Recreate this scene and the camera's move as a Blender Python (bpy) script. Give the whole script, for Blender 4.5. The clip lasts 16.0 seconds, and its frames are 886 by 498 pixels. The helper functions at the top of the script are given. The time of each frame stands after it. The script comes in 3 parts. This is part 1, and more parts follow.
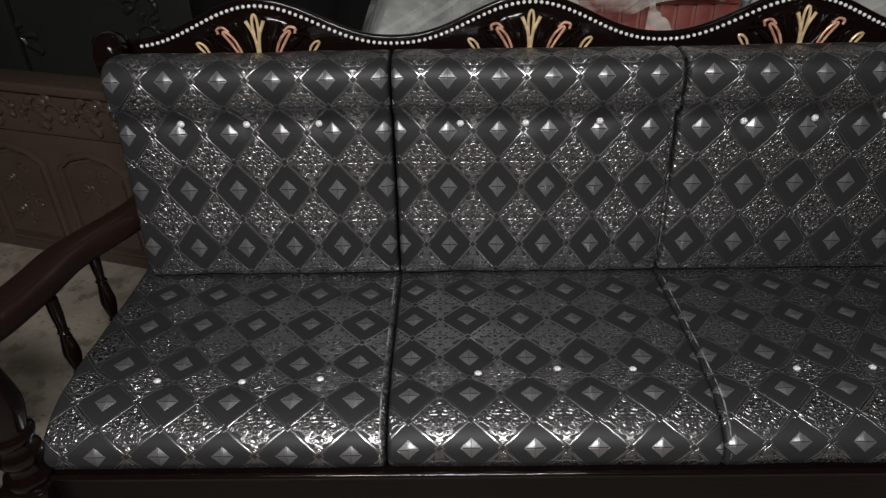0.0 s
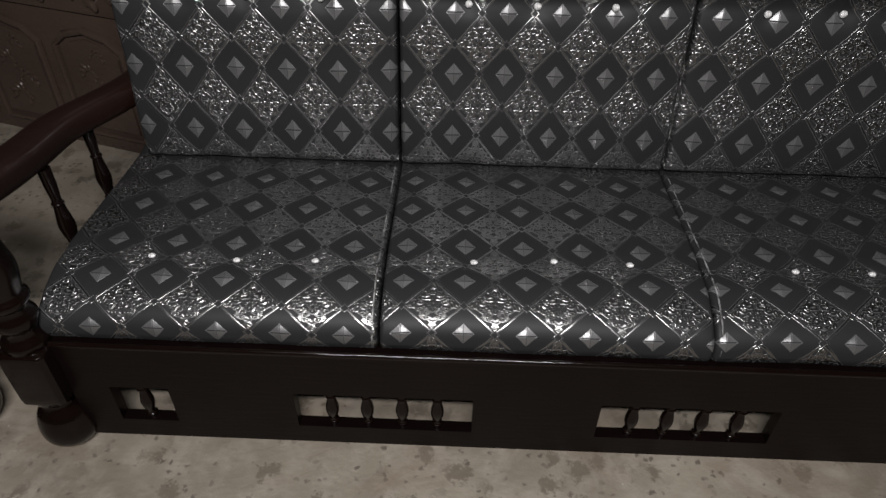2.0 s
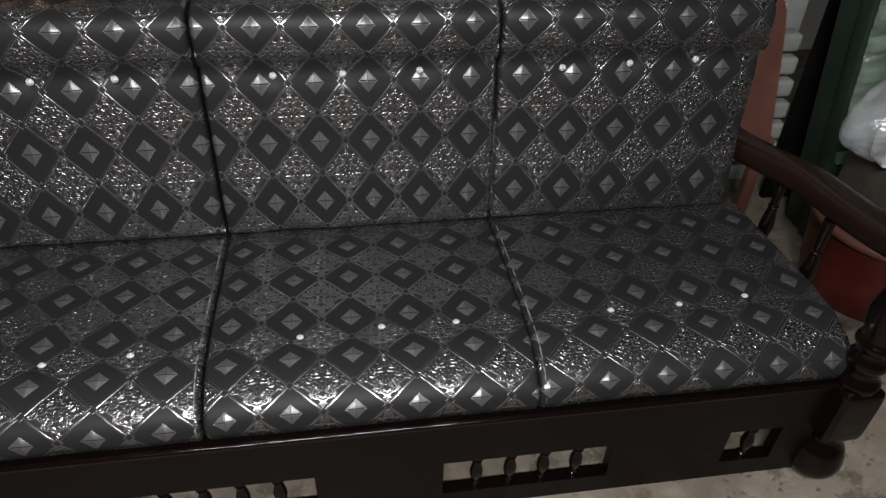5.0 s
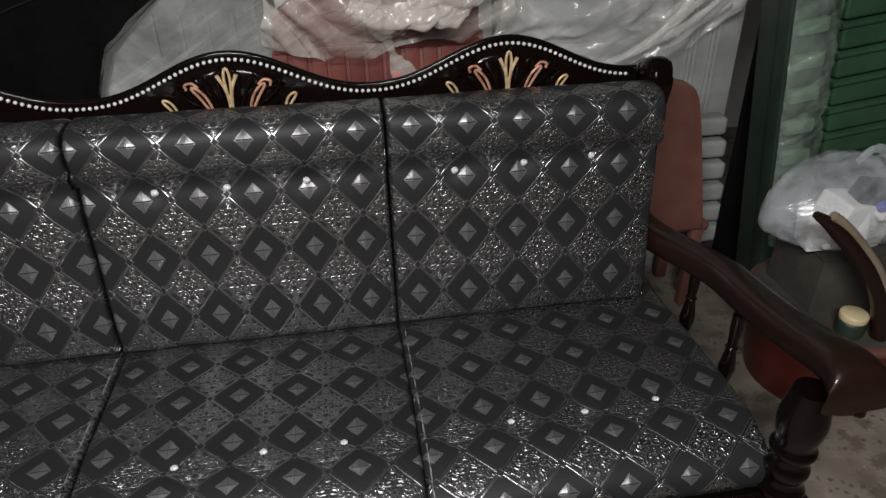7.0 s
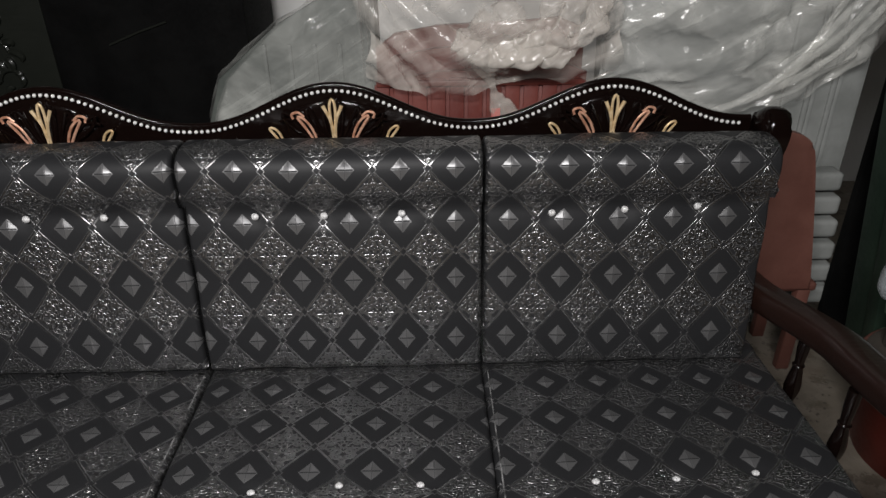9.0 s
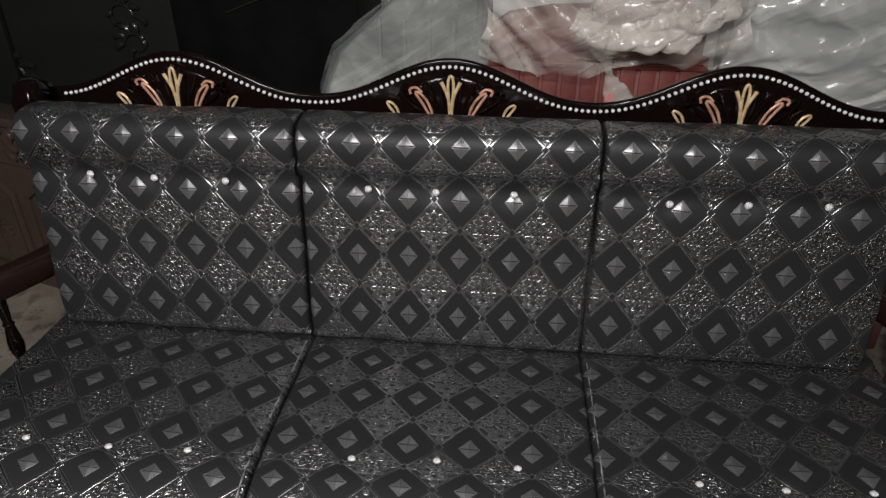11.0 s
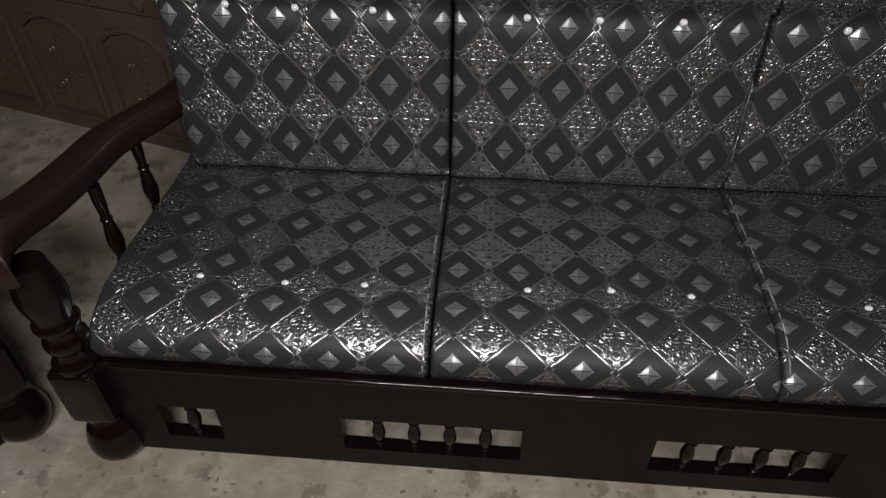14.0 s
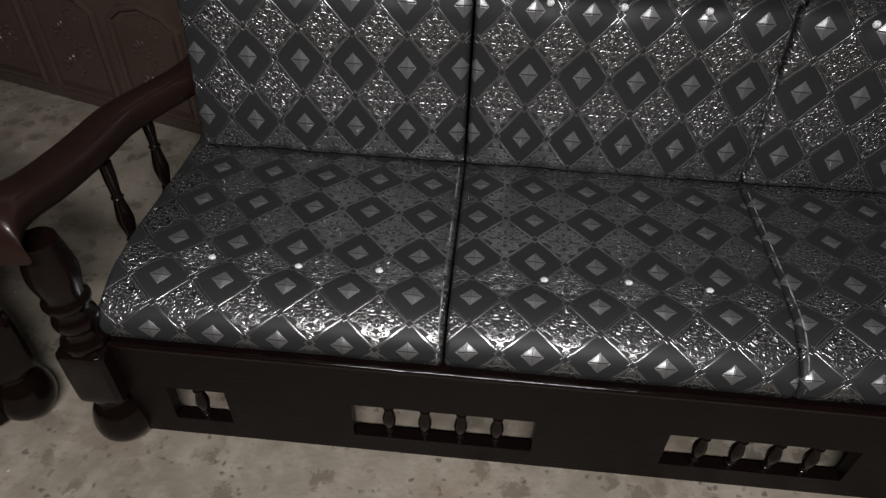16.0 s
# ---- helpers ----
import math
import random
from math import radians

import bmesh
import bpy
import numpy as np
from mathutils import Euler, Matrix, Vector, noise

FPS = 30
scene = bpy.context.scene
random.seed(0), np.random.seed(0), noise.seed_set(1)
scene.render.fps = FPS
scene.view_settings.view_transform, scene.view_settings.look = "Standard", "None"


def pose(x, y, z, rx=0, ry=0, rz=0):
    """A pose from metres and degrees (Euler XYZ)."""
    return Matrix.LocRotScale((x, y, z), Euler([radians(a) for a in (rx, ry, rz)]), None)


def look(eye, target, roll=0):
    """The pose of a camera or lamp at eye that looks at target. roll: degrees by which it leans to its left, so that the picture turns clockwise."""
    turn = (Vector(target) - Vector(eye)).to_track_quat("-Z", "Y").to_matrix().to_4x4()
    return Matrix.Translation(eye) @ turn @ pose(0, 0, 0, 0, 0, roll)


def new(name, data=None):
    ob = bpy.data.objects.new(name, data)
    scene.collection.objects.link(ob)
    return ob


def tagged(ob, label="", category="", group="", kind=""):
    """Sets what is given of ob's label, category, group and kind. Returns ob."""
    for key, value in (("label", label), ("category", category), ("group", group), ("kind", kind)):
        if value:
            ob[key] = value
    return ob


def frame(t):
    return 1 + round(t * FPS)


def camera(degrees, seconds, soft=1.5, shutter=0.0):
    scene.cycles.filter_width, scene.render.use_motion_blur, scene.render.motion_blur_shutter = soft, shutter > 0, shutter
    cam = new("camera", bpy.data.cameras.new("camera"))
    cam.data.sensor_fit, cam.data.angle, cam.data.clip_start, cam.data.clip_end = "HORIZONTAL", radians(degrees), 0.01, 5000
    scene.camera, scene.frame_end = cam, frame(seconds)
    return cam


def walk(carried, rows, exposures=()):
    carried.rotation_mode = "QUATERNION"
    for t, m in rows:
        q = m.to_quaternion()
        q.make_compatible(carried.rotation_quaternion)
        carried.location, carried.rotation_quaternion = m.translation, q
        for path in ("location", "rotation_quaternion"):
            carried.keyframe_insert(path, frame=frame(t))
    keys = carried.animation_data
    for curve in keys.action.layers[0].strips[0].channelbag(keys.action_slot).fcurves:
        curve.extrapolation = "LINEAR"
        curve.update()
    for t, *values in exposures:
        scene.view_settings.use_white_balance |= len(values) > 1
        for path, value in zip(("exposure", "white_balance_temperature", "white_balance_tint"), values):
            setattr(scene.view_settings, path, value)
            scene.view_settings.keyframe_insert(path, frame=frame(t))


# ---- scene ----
cam = camera(66.6, 16.0)
PATH = [
    (0, (0.124, -0.897, 1.323), (0.102, 0.79, 0.249), -1.1),
    (0.5, (0.135, -0.895, 1.285), (0.045, 0.635, -0.001), -1.8),
    (1, (0.127, -0.894, 1.271), (0.067, 0.567, -0.094), 0.0),
    (1.5, (0.112, -0.886, 1.28), (0.075, 0.596, -0.062), 0.8),
    (2, (0.136, -0.91, 1.262), (0.103, 0.631, -0.013), 1.2),
    (2.5, (0.149, -0.907, 1.264), (0.11, 0.659, 0.02), 0.6),
    (3, (0.143, -0.902, 1.276), (0.141, 0.662, 0.028), 1.8),
    (3.5, (0.163, -0.892, 1.29), (0.164, 0.656, 0.024), 2.9),
    (4, (0.175, -0.9, 1.293), (0.167, 0.657, 0.039), 2.3),
    (4.5, (0.217, -0.89, 1.307), (0.403, 0.67, 0.068), 2.3),
    (4.7, (0.247, -0.877, 1.321), (0.482, 0.683, 0.091), 2.5),
    (6.8, (0.539, -0.814, 1.365), (0.797, 0.851, 0.286), -1.1),
    (7, (0.542, -0.814, 1.363), (0.797, 0.879, 0.329), -1.1),
    (7.5, (0.546, -0.804, 1.361), (0.746, 0.93, 0.385), -1.0),
    (8, (0.549, -0.795, 1.357), (0.696, 0.95, 0.391), -1.0),
    (8.5, (0.535, -0.787, 1.365), (0.632, 0.972, 0.417), -0.5),
    (9, (0.513, -0.777, 1.364), (0.549, 0.983, 0.414), -0.6),
    (9.2, (0.518, -0.777, 1.373), (0.513, 0.973, 0.404), -1.0),
    (11.3, (0.387, -0.77, 1.36), (0.202, 0.945, 0.349), 0.4),
    (11.5, (0.333, -0.781, 1.361), (0.153, 0.928, 0.339), 0.8),
    (12, (0.236, -0.797, 1.367), (0.079, 0.904, 0.326), 0.2),
    (12.5, (0.169, -0.801, 1.365), (0.05, 0.878, 0.284), 1.0),
    (13, (0.137, -0.81, 1.349), (0.03, 0.817, 0.189), 1.4),
    (13.5, (0.109, -0.812, 1.325), (-0.011, 0.737, 0.066), 0.6),
    (14, (0.085, -0.819, 1.308), (-0.031, 0.671, -0.021), 0.2),
    (14.5, (0.075, -0.825, 1.291), (-0.016, 0.636, -0.072), 0.7),
    (15, (0.062, -0.831, 1.288), (-0.006, 0.636, -0.069), 0.3),
    (15.5, (0.057, -0.842, 1.288), (0.016, 0.638, -0.057), 1.9),
    (16, (0.049, -0.811, 1.292), (-0.058, 0.658, -0.061), 1.8),
]
walk(cam, [(t, look(eye, target, roll)) for t, eye, target, roll in PATH])

# ---- world, lamps, exposure ----
world = bpy.data.worlds.new("room_air")
scene.world = world
world.use_nodes = True
world.node_tree.nodes["Background"].inputs[0].default_value = (0.62, 0.7, 0.66, 1)
world.node_tree.nodes["Background"].inputs[1].default_value = 0.03
scene.view_settings.exposure = 0.0


def strip_lamp(x, y, z, length, width, power, colour, turn=0):
    data = bpy.data.lights.new("strip_lamp", "AREA")
    data.shape, data.size, data.size_y, data.energy, data.color = "RECTANGLE", length, width, power, colour
    ob = new("strip_lamp", data)
    ob.matrix_world = pose(x, y, z, turn, 0, 0)
    return tagged(ob, "unseen white strip lamp in front of the sofa, placed to fit the glints", "lamp")


# Unseen lamp, set where it best fits the glints on the cushions.
strip_lamp(0.08, -1.56, 2.22, 1.35, 0.10, 88, (1.0, 0.975, 0.965), 43)

# ---- materials ----


class Nodes:
    """A small writer of node materials."""

    def __init__(self, name):
        self.mat = bpy.data.materials.new(name)
        self.mat.use_nodes = True
        self.tree = self.mat.node_tree
        self.bsdf = self.tree.nodes["Principled BSDF"]

    def put(self, sock, value):
        if isinstance(value, bpy.types.NodeSocket):
            self.tree.links.new(value, sock)
        elif isinstance(value, (tuple, list)) and len(value) == 3 and sock.type == "RGBA":
            sock.default_value = (*value, 1)
        else:
            sock.default_value = value

    def f(self, op, a, b=0.0, c=0.0):
        n = self.tree.nodes.new("ShaderNodeMath")
        n.operation = op
        for s, v in zip(n.inputs, (a, b, c)):
            self.put(s, v)
        return n.outputs[0]

    def step(self, x, lo, hi):
        n = self.tree.nodes.new("ShaderNodeMapRange")
        n.interpolation_type = "SMOOTHSTEP"
        self.put(n.inputs[0], x)
        n.inputs[1].default_value, n.inputs[2].default_value = lo, hi
        return n.outputs[0]

    def mix(self, k, a, b):
        n = self.tree.nodes.new("ShaderNodeMix")
        n.data_type = "RGBA"
        self.put(n.inputs[0], k)
        self.put(n.inputs[6], a)
        self.put(n.inputs[7], b)
        return n.outputs[2]

    def lerp(self, k, a, b):
        return self.f("ADD", self.f("MULTIPLY", self.f("SUBTRACT", b, a), k), a)

    def noise(self, vec, scale, detail=3.0, rough=0.55, warp=0.0):
        n = self.tree.nodes.new("ShaderNodeTexNoise")
        self.put(n.inputs["Vector"], vec)
        n.inputs["Scale"].default_value, n.inputs["Detail"].default_value = scale, detail
        n.inputs["Roughness"].default_value, n.inputs["Distortion"].default_value = rough, warp
        return n.outputs["Fac"]

    def voronoi(self, vec, scale, feature="F1", rnd=1.0):
        n = self.tree.nodes.new("ShaderNodeTexVoronoi")
        n.feature = feature
        self.put(n.inputs["Vector"], vec)
        n.inputs["Scale"].default_value, n.inputs["Randomness"].default_value = scale, rnd
        return n.outputs["Distance"]

    def coord(self, which="Object"):
        return self.tree.nodes.new("ShaderNodeTexCoord").outputs[which]

    def split(self, vec):
        n = self.tree.nodes.new("ShaderNodeSeparateXYZ")
        self.put(n.inputs[0], vec)
        return n.outputs

    def join(self, x, y, z=0.0):
        n = self.tree.nodes.new("ShaderNodeCombineXYZ")
        for s, v in zip(n.inputs, (x, y, z)):
            self.put(s, v)
        return n.outputs[0]

    def stretch(self, vec, scale):
        n = self.tree.nodes.new("ShaderNodeMapping")
        self.put(n.inputs[0], vec)
        n.inputs["Scale"].default_value = scale
        return n.outputs[0]

    def bump(self, height, distance, strength=1.0):
        n = self.tree.nodes.new("ShaderNodeBump")
        self.put(n.inputs["Height"], height)
        n.inputs["Distance"].default_value, n.inputs["Strength"].default_value = distance, strength
        self.tree.links.new(n.outputs[0], self.bsdf.inputs["Normal"])

    def set(self, **kw):
        for k, v in kw.items():
            self.put(self.bsdf.inputs[k.replace("_", " ")], v)
        return self.mat


def fabric():
    """Black leatherette embossed with a lattice of diamonds, silvered on the raised lines. UV counts cells."""
    n = Nodes("brocade")
    uv = n.split(n.coord("UV"))
    wob = n.noise(n.coord("UV"), 5.0, 2.0)
    u = n.f("ADD", uv[0], n.f("MULTIPLY", n.f("SUBTRACT", wob, 0.5), 0.035))
    v = uv[1]
    du = n.f("SUBTRACT", u, n.f("ROUND", u))
    dv = n.f("SUBTRACT", v, n.f("ROUND", v))
    adu, adv = n.f("ABSOLUTE", du), n.f("ABSOLUTE", dv)
    d = n.f("ADD", adu, adv)
    lu = n.f("SUBTRACT", 0.5, adu)
    lv = n.f("SUBTRACT", 0.5, adv)
    up = n.f("SUBTRACT", n.f("FRACT", v), 0.5)
    line = n.step(n.f("ABSOLUTE", n.f("SUBTRACT", d, 0.515)), 0.034, 0.010)
    light = n.step(d, 0.52, 0.54)
    # little frames where four diamonds meet
    k = n.f("MINIMUM", n.f("ADD", lu, adv), n.f("ADD", adu, lv))
    knot = n.step(k, 0.066, 0.052)
    ring = n.step(n.f("ABSOLUTE", n.f("SUBTRACT", k, 0.070)), 0.022, 0.006)
    # small faceted star in each dark diamond
    sd = n.f("ADD", adu, n.f("MULTIPLY", adv, 0.98))
    star = n.step(sd, 0.178, 0.160)
    groove = n.f("MAXIMUM", n.f("MULTIPLY", n.step(adu, 0.012, 0.003), 0.6), n.step(adv, 0.016, 0.004))
    groove = n.f("MULTIPLY", groove, star)
    rim = n.step(n.f("ABSOLUTE", n.f("SUBTRACT", sd, 0.165)), 0.018, 0.004)
    pyramid = n.f("MAXIMUM", n.f("SUBTRACT", 1.0, n.f("DIVIDE", sd, 0.178)), 0.0)
    # scrollwork in each pale diamond, the same to both sides of its upright: rings of leaf curls round a flower
    bend = n.f("SUBTRACT", n.noise(n.join(lu, up, 1.9), 8.0, 0.0), 0.5)
    cx = n.f("ADD", lu, n.f("MULTIPLY", bend, 0.13))
    cz = n.f("ADD", up, n.f("MULTIPLY", n.f("SUBTRACT", n.noise(n.join(lu, up, 4.4), 8.0, 0.0), 0.5), 0.13))
    least = None
    for x, y, rad in ((0.105, 0.125, 0.044), (0.215, 0.075, 0.042), (0.045, 0.240, 0.034), (0.110, -0.130, 0.044), (0.215, -0.075, 0.042),
                      (0.050, -0.240, 0.034), (0.310, 0.020, 0.036), (0.025, 0.345, 0.028), (0.028, -0.345, 0.028), (0.385, 0.0, 0.024),
                      (0.150, 0.215, 0.034), (0.160, -0.215, 0.034)):
        q = n.f("SQRT", n.f("ADD", n.f("POWER", n.f("SUBTRACT", cx, x), 2.0), n.f("POWER", n.f("SUBTRACT", cz, y), 2.0)))
        q = n.f("ABSOLUTE", n.f("SUBTRACT", q, rad))
        least = q if least is None else n.f("MINIMUM", least, q)
    curls = n.step(least, 0.030, 0.004)
    waves = n.f("SINE", n.f("MULTIPLY", n.f("ADD", up, n.f("MULTIPLY", n.f("SUBTRACT", n.noise(n.join(lu, up, 7.7), 9.0, 0.0), 0.5), 0.20)), 64.0))
    curls = n.f("MAXIMUM", curls, n.f("MULTIPLY", n.step(waves, 0.1, 0.9), 0.85))
    r = n.f("SQRT", n.f("ADD", n.f("MULTIPLY", lu, lu), n.f("MULTIPLY", lv, lv)))
    ang = n.f("ARCTAN2", lv, lu)
    petal = n.f("ADD", 0.070, n.f("MULTIPLY", n.f("COSINE", n.f("MULTIPLY", ang, 8.0)), 0.020))
    flower = n.f("MULTIPLY", n.step(n.f("SUBTRACT", r, petal), 0.014, -0.010), n.step(r, 0.024, 0.040))
    clear = n.step(n.f("SUBTRACT", r, petal), 0.008, 0.026)
    curls = n.f("MULTIPLY", n.f("MAXIMUM", n.f("MULTIPLY", curls, clear), flower), n.step(d, 0.545, 0.575))
    raised = n.f("MAXIMUM", n.f("MAXIMUM", line, ring), n.f("MAXIMUM", curls, n.f("MULTIPLY", rim, 0.4)))
    raised = n.f("MULTIPLY", raised, n.f("SUBTRACT", 1.0, knot))
    worn = n.noise(n.coord("UV"), 26.0, 3.0, 0.7)
    patchy = n.noise(n.coord("UV"), 1.7, 3.0, 0.6)
    weave = n.noise(n.stretch(n.coord("UV"), (1.0, 2.0, 1.0)), 120.0, 2.0)
    foil = n.f("MULTIPLY", n.f("MAXIMUM", raised, n.f("MULTIPLY", n.f("MULTIPLY", star, 0.42), n.f("SUBTRACT", 1.0, groove))), n.step(worn, 0.16, 0.40))
    foil = n.f("MULTIPLY", foil, n.lerp(patchy, 0.75, 1.15))
    ground = n.mix(n.f("MULTIPLY", n.step(weave, 0.35, 0.7), 0.5), (0.0145, 0.0148, 0.0160), (0.0205, 0.0208, 0.0224))
    ground = n.mix(n.f("MULTIPLY", light, 0.35), ground, (0.025, 0.025, 0.0266))
    sheen = n.f("MINIMUM", n.f("MULTIPLY", foil, 1.6), 1.0)
    colour = n.mix(sheen, ground, (0.255, 0.255, 0.258))
    height = n.f("ADD", n.f("ADD", n.f("MULTIPLY", raised, 0.8), n.f("MULTIPLY", curls, 0.9)), n.f("SUBTRACT", n.f("MULTIPLY", pyramid, 5.4), n.f("MULTIPLY", groove, 0.7)))
    height = n.f("ADD", height, n.f("ADD", n.f("MULTIPLY", weave, 0.05), n.f("MULTIPLY", worn, 0.08)))
    n.bump(height, 0.00068)
    return n.set(Base_Color=colour, Metallic=sheen, Roughness=n.lerp(sheen, 0.52, 0.275), Specular_IOR_Level=0.2)


def wood(name, dark, pale, rough=0.26, coat=0.10, grain=(4.0, 40.0, 40.0)):
    n = Nodes(name)
    p = n.coord()
    fine = n.noise(n.stretch(p, grain), 3.0, 4.0, 0.6)
    broad = n.noise(p, 5.0, 3.0)
    smear = n.noise(n.stretch(p, (1.5, 3.0, 3.0)), 14.0, 3.0, 0.7)
    colour = n.mix(n.f("MULTIPLY", n.f("ADD", fine, broad), 0.5), dark, pale)
    n.bump(n.f("ADD", fine, n.f("MULTIPLY", broad, 0.6)), 0.0006)
    return n.set(Base_Color=colour, Roughness=n.lerp(smear, rough * 0.7, rough * 1.5), Coat_Weight=coat, Coat_Roughness=0.045, Specular_IOR_Level=0.16)


def gilt(name, a, b):
    n = Nodes(name)
    w = n.noise(n.coord(), 55.0, 3.0, 0.7)
    n.bump(w, 0.0006)
    return n.set(Base_Color=n.mix(n.step(w, 0.35, 0.65), a, b), Metallic=0.35, Roughness=0.35)


def concrete():
    n = Nodes("worn_concrete")
    p = n.coord()
    broad, mid, fine = n.noise(p, 2.2, 4.0, 0.6, 0.4), n.noise(p, 11.0, 4.0, 0.65), n.noise(p, 90.0, 3.0, 0.7)
    c = n.mix(n.step(broad, 0.28, 0.75), (0.145, 0.122, 0.094), (0.265, 0.232, 0.187))
    c = n.mix(n.f("MULTIPLY", n.step(mid, 0.40, 0.75), 0.5), c, (0.38, 0.34, 0.29))
    blot = n.voronoi(n.join(n.f("ADD", n.split(p)[0], n.f("MULTIPLY", mid, 0.17)), n.f("ADD", n.split(p)[1], n.f("MULTIPLY", fine, 0.09))), 13.0)
    c = n.mix(n.f("MULTIPLY", n.f("MULTIPLY", n.step(blot, 0.40, 0.20), n.step(broad, 0.32, 0.48)), 0.80), c, (0.095, 0.076, 0.056))
    drop = n.voronoi(n.join(n.f("ADD", n.split(p)[0], n.f("MULTIPLY", fine, 0.03)), n.f("ADD", n.split(p)[1], n.f("MULTIPLY", mid, 0.05)), 0.4), 40.0)
    c = n.mix(n.f("MULTIPLY", n.f("MULTIPLY", n.step(drop, 0.30, 0.12), n.step(n.noise(p, 5.0, 2.0), 0.38, 0.56)), 0.85), c, (0.055, 0.047, 0.038))
    c = n.mix(n.f("MULTIPLY", n.step(n.noise(n.stretch(p, (1.0, 1.7, 1.0)), 3.4, 5.0, 0.7, 0.8), 0.50, 0.68), 0.45), c, (0.155, 0.105, 0.072))
    chip = n.voronoi(n.join(n.split(p)[1], n.split(p)[0], 0.9), 21.0)
    c = n.mix(n.f("MULTIPLY", n.f("MULTIPLY", n.step(chip, 0.10, 0.05), n.step(mid, 0.45, 0.6)), 0.7), c, (0.55, 0.51, 0.45))
    c = n.mix(n.f("MULTIPLY", fine, 0.35), c, (0.16, 0.14, 0.115))
    n.bump(n.f("ADD", n.f("MULTIPLY", fine, 0.5), mid), 0.0025)
    return n.set(Base_Color=c, Roughness=n.lerp(mid, 0.5, 0.8))


def plastic(name, a, b, rough=0.35, scale=8.0):
    n = Nodes(name)
    p = n.coord()
    w, s = n.noise(p, scale, 4.0, 0.6), n.noise(p, scale * 9, 3.0, 0.6)
    n.bump(s, 0.0006)
    return n.set(Base_Color=n.mix(n.step(w, 0.3, 0.7), a, b), Roughness=n.lerp(s, rough * 0.7, rough * 1.4))


def film(name, colour, alpha, rough=0.15, milk=1.0):
    """Thin clear polythene, milky where it lies in folds, glinting on its creases."""
    n = Nodes(name)
    p = n.coord()
    warp = n.noise(p, 4.0, 3.0, 0.6)
    px = n.split(p)
    q = n.join(n.f("ADD", px[0], n.f("MULTIPLY", warp, 0.14)), px[1], n.f("ADD", n.f("MULTIPLY", px[2], 0.7), n.f("MULTIPLY", px[0], 0.25)))
    crease = n.tree.nodes.new("ShaderNodeTexNoise")
    crease.noise_type = "RIDGED_MULTIFRACTAL"
    n.put(crease.inputs["Vector"], q)
    crease.inputs["Scale"].default_value, crease.inputs["Detail"].default_value = 4.5, 4.0
    crease.inputs["Roughness"].default_value, crease.inputs["Lacunarity"].default_value = 0.55, 2.3
    ridge = crease.outputs[0]
    small = n.tree.nodes.new("ShaderNodeTexNoise")
    small.noise_type = "RIDGED_MULTIFRACTAL"
    n.put(small.inputs["Vector"], q)
    small.inputs["Scale"].default_value, small.inputs["Detail"].default_value, small.inputs["Distortion"].default_value = 15.0, 2.0, 0.5
    nick = small.outputs[0]
    fold = n.noise(q, 3.2, 5.0, 0.65, 0.6)
    pull = n.noise(n.stretch(n.join(n.f("ADD", px[0], n.f("MULTIPLY", px[2], 0.6)), px[1], n.f("SUBTRACT", px[2], n.f("MULTIPLY", px[0], 0.6))), (2.0, 4.0, 26.0)), 1.0, 3.0, 0.6, 0.5)
    milky = n.f("ADD", n.f("MULTIPLY", n.step(fold, 0.32, 0.68), 0.48), n.f("ADD", n.f("MULTIPLY", n.step(ridge, 0.55, 1.2), 0.25), n.f("MULTIPLY", n.step(nick, 0.75, 1.3), 0.16)))
    milky = n.f("MULTIPLY", n.f("ADD", milky, n.f("MULTIPLY", n.step(pull, 0.52, 0.66), 0.14)), milk)
    n.bump(n.f("ADD", n.f("MULTIPLY", ridge, 0.30), n.f("ADD", n.f("MULTIPLY", nick, 0.06), n.f("MULTIPLY", pull, 0.12))), 0.055)
    return n.set(Base_Color=colour, Roughness=rough, Alpha=n.f("MAXIMUM", n.f("MINIMUM", n.f("ADD", milky, alpha), 1.0), 0.02), Specular_IOR_Level=1.0)


def plaster(name, a, b):
    n = Nodes(name)
    p = n.coord()
    w, s = n.noise(p, 1.6, 4.0), n.noise(p, 45.0, 3.0)
    n.bump(s, 0.002)
    return n.set(Base_Color=n.mix(w, a, b), Roughness=0.85)


BROCADE = fabric()
BLACKWOOD = wood("dark_lacquered_wood", (0.0025, 0.0014, 0.0012), (0.006, 0.0030, 0.0024), 0.14, 0.2)
PANELWOOD = wood("satin_dark_wood", (0.0016, 0.0008, 0.0007), (0.0042, 0.0019, 0.0016), 0.34, 0.0)
BROWNWOOD = wood("brown_lacquered_wood", (0.0095, 0.0043, 0.0033), (0.019, 0.0086, 0.0064), 0.34, 0.3)
DIMWOOD = wood("black_stained_wood", (0.010, 0.0115, 0.0095), (0.020, 0.022, 0.018), 0.3, 0.3)
BEDWOOD = wood("walnut_stained_wood", (0.036, 0.024, 0.019), (0.068, 0.047, 0.037), 0.26, 0.45)
CHROME = plastic("pearl_white_bead", (0.50, 0.50, 0.49), (0.85, 0.85, 0.83), 0.12, 300.0)
CRYSTAL = plastic("white_crystal", (0.35, 0.35, 0.35), (0.9, 0.9, 0.9), 0.10, 200.0)
PIPING = plastic("silver_piping", (0.02, 0.02, 0.02), (0.30, 0.30, 0.30), 0.35, 60.0)
GOLD = gilt("gold_paint", (0.50, 0.34, 0.17), (0.74, 0.58, 0.36))
COPPER = gilt("copper_paint", (0.40, 0.18, 0.11), (0.62, 0.36, 0.25))
CONCRETE = concrete()
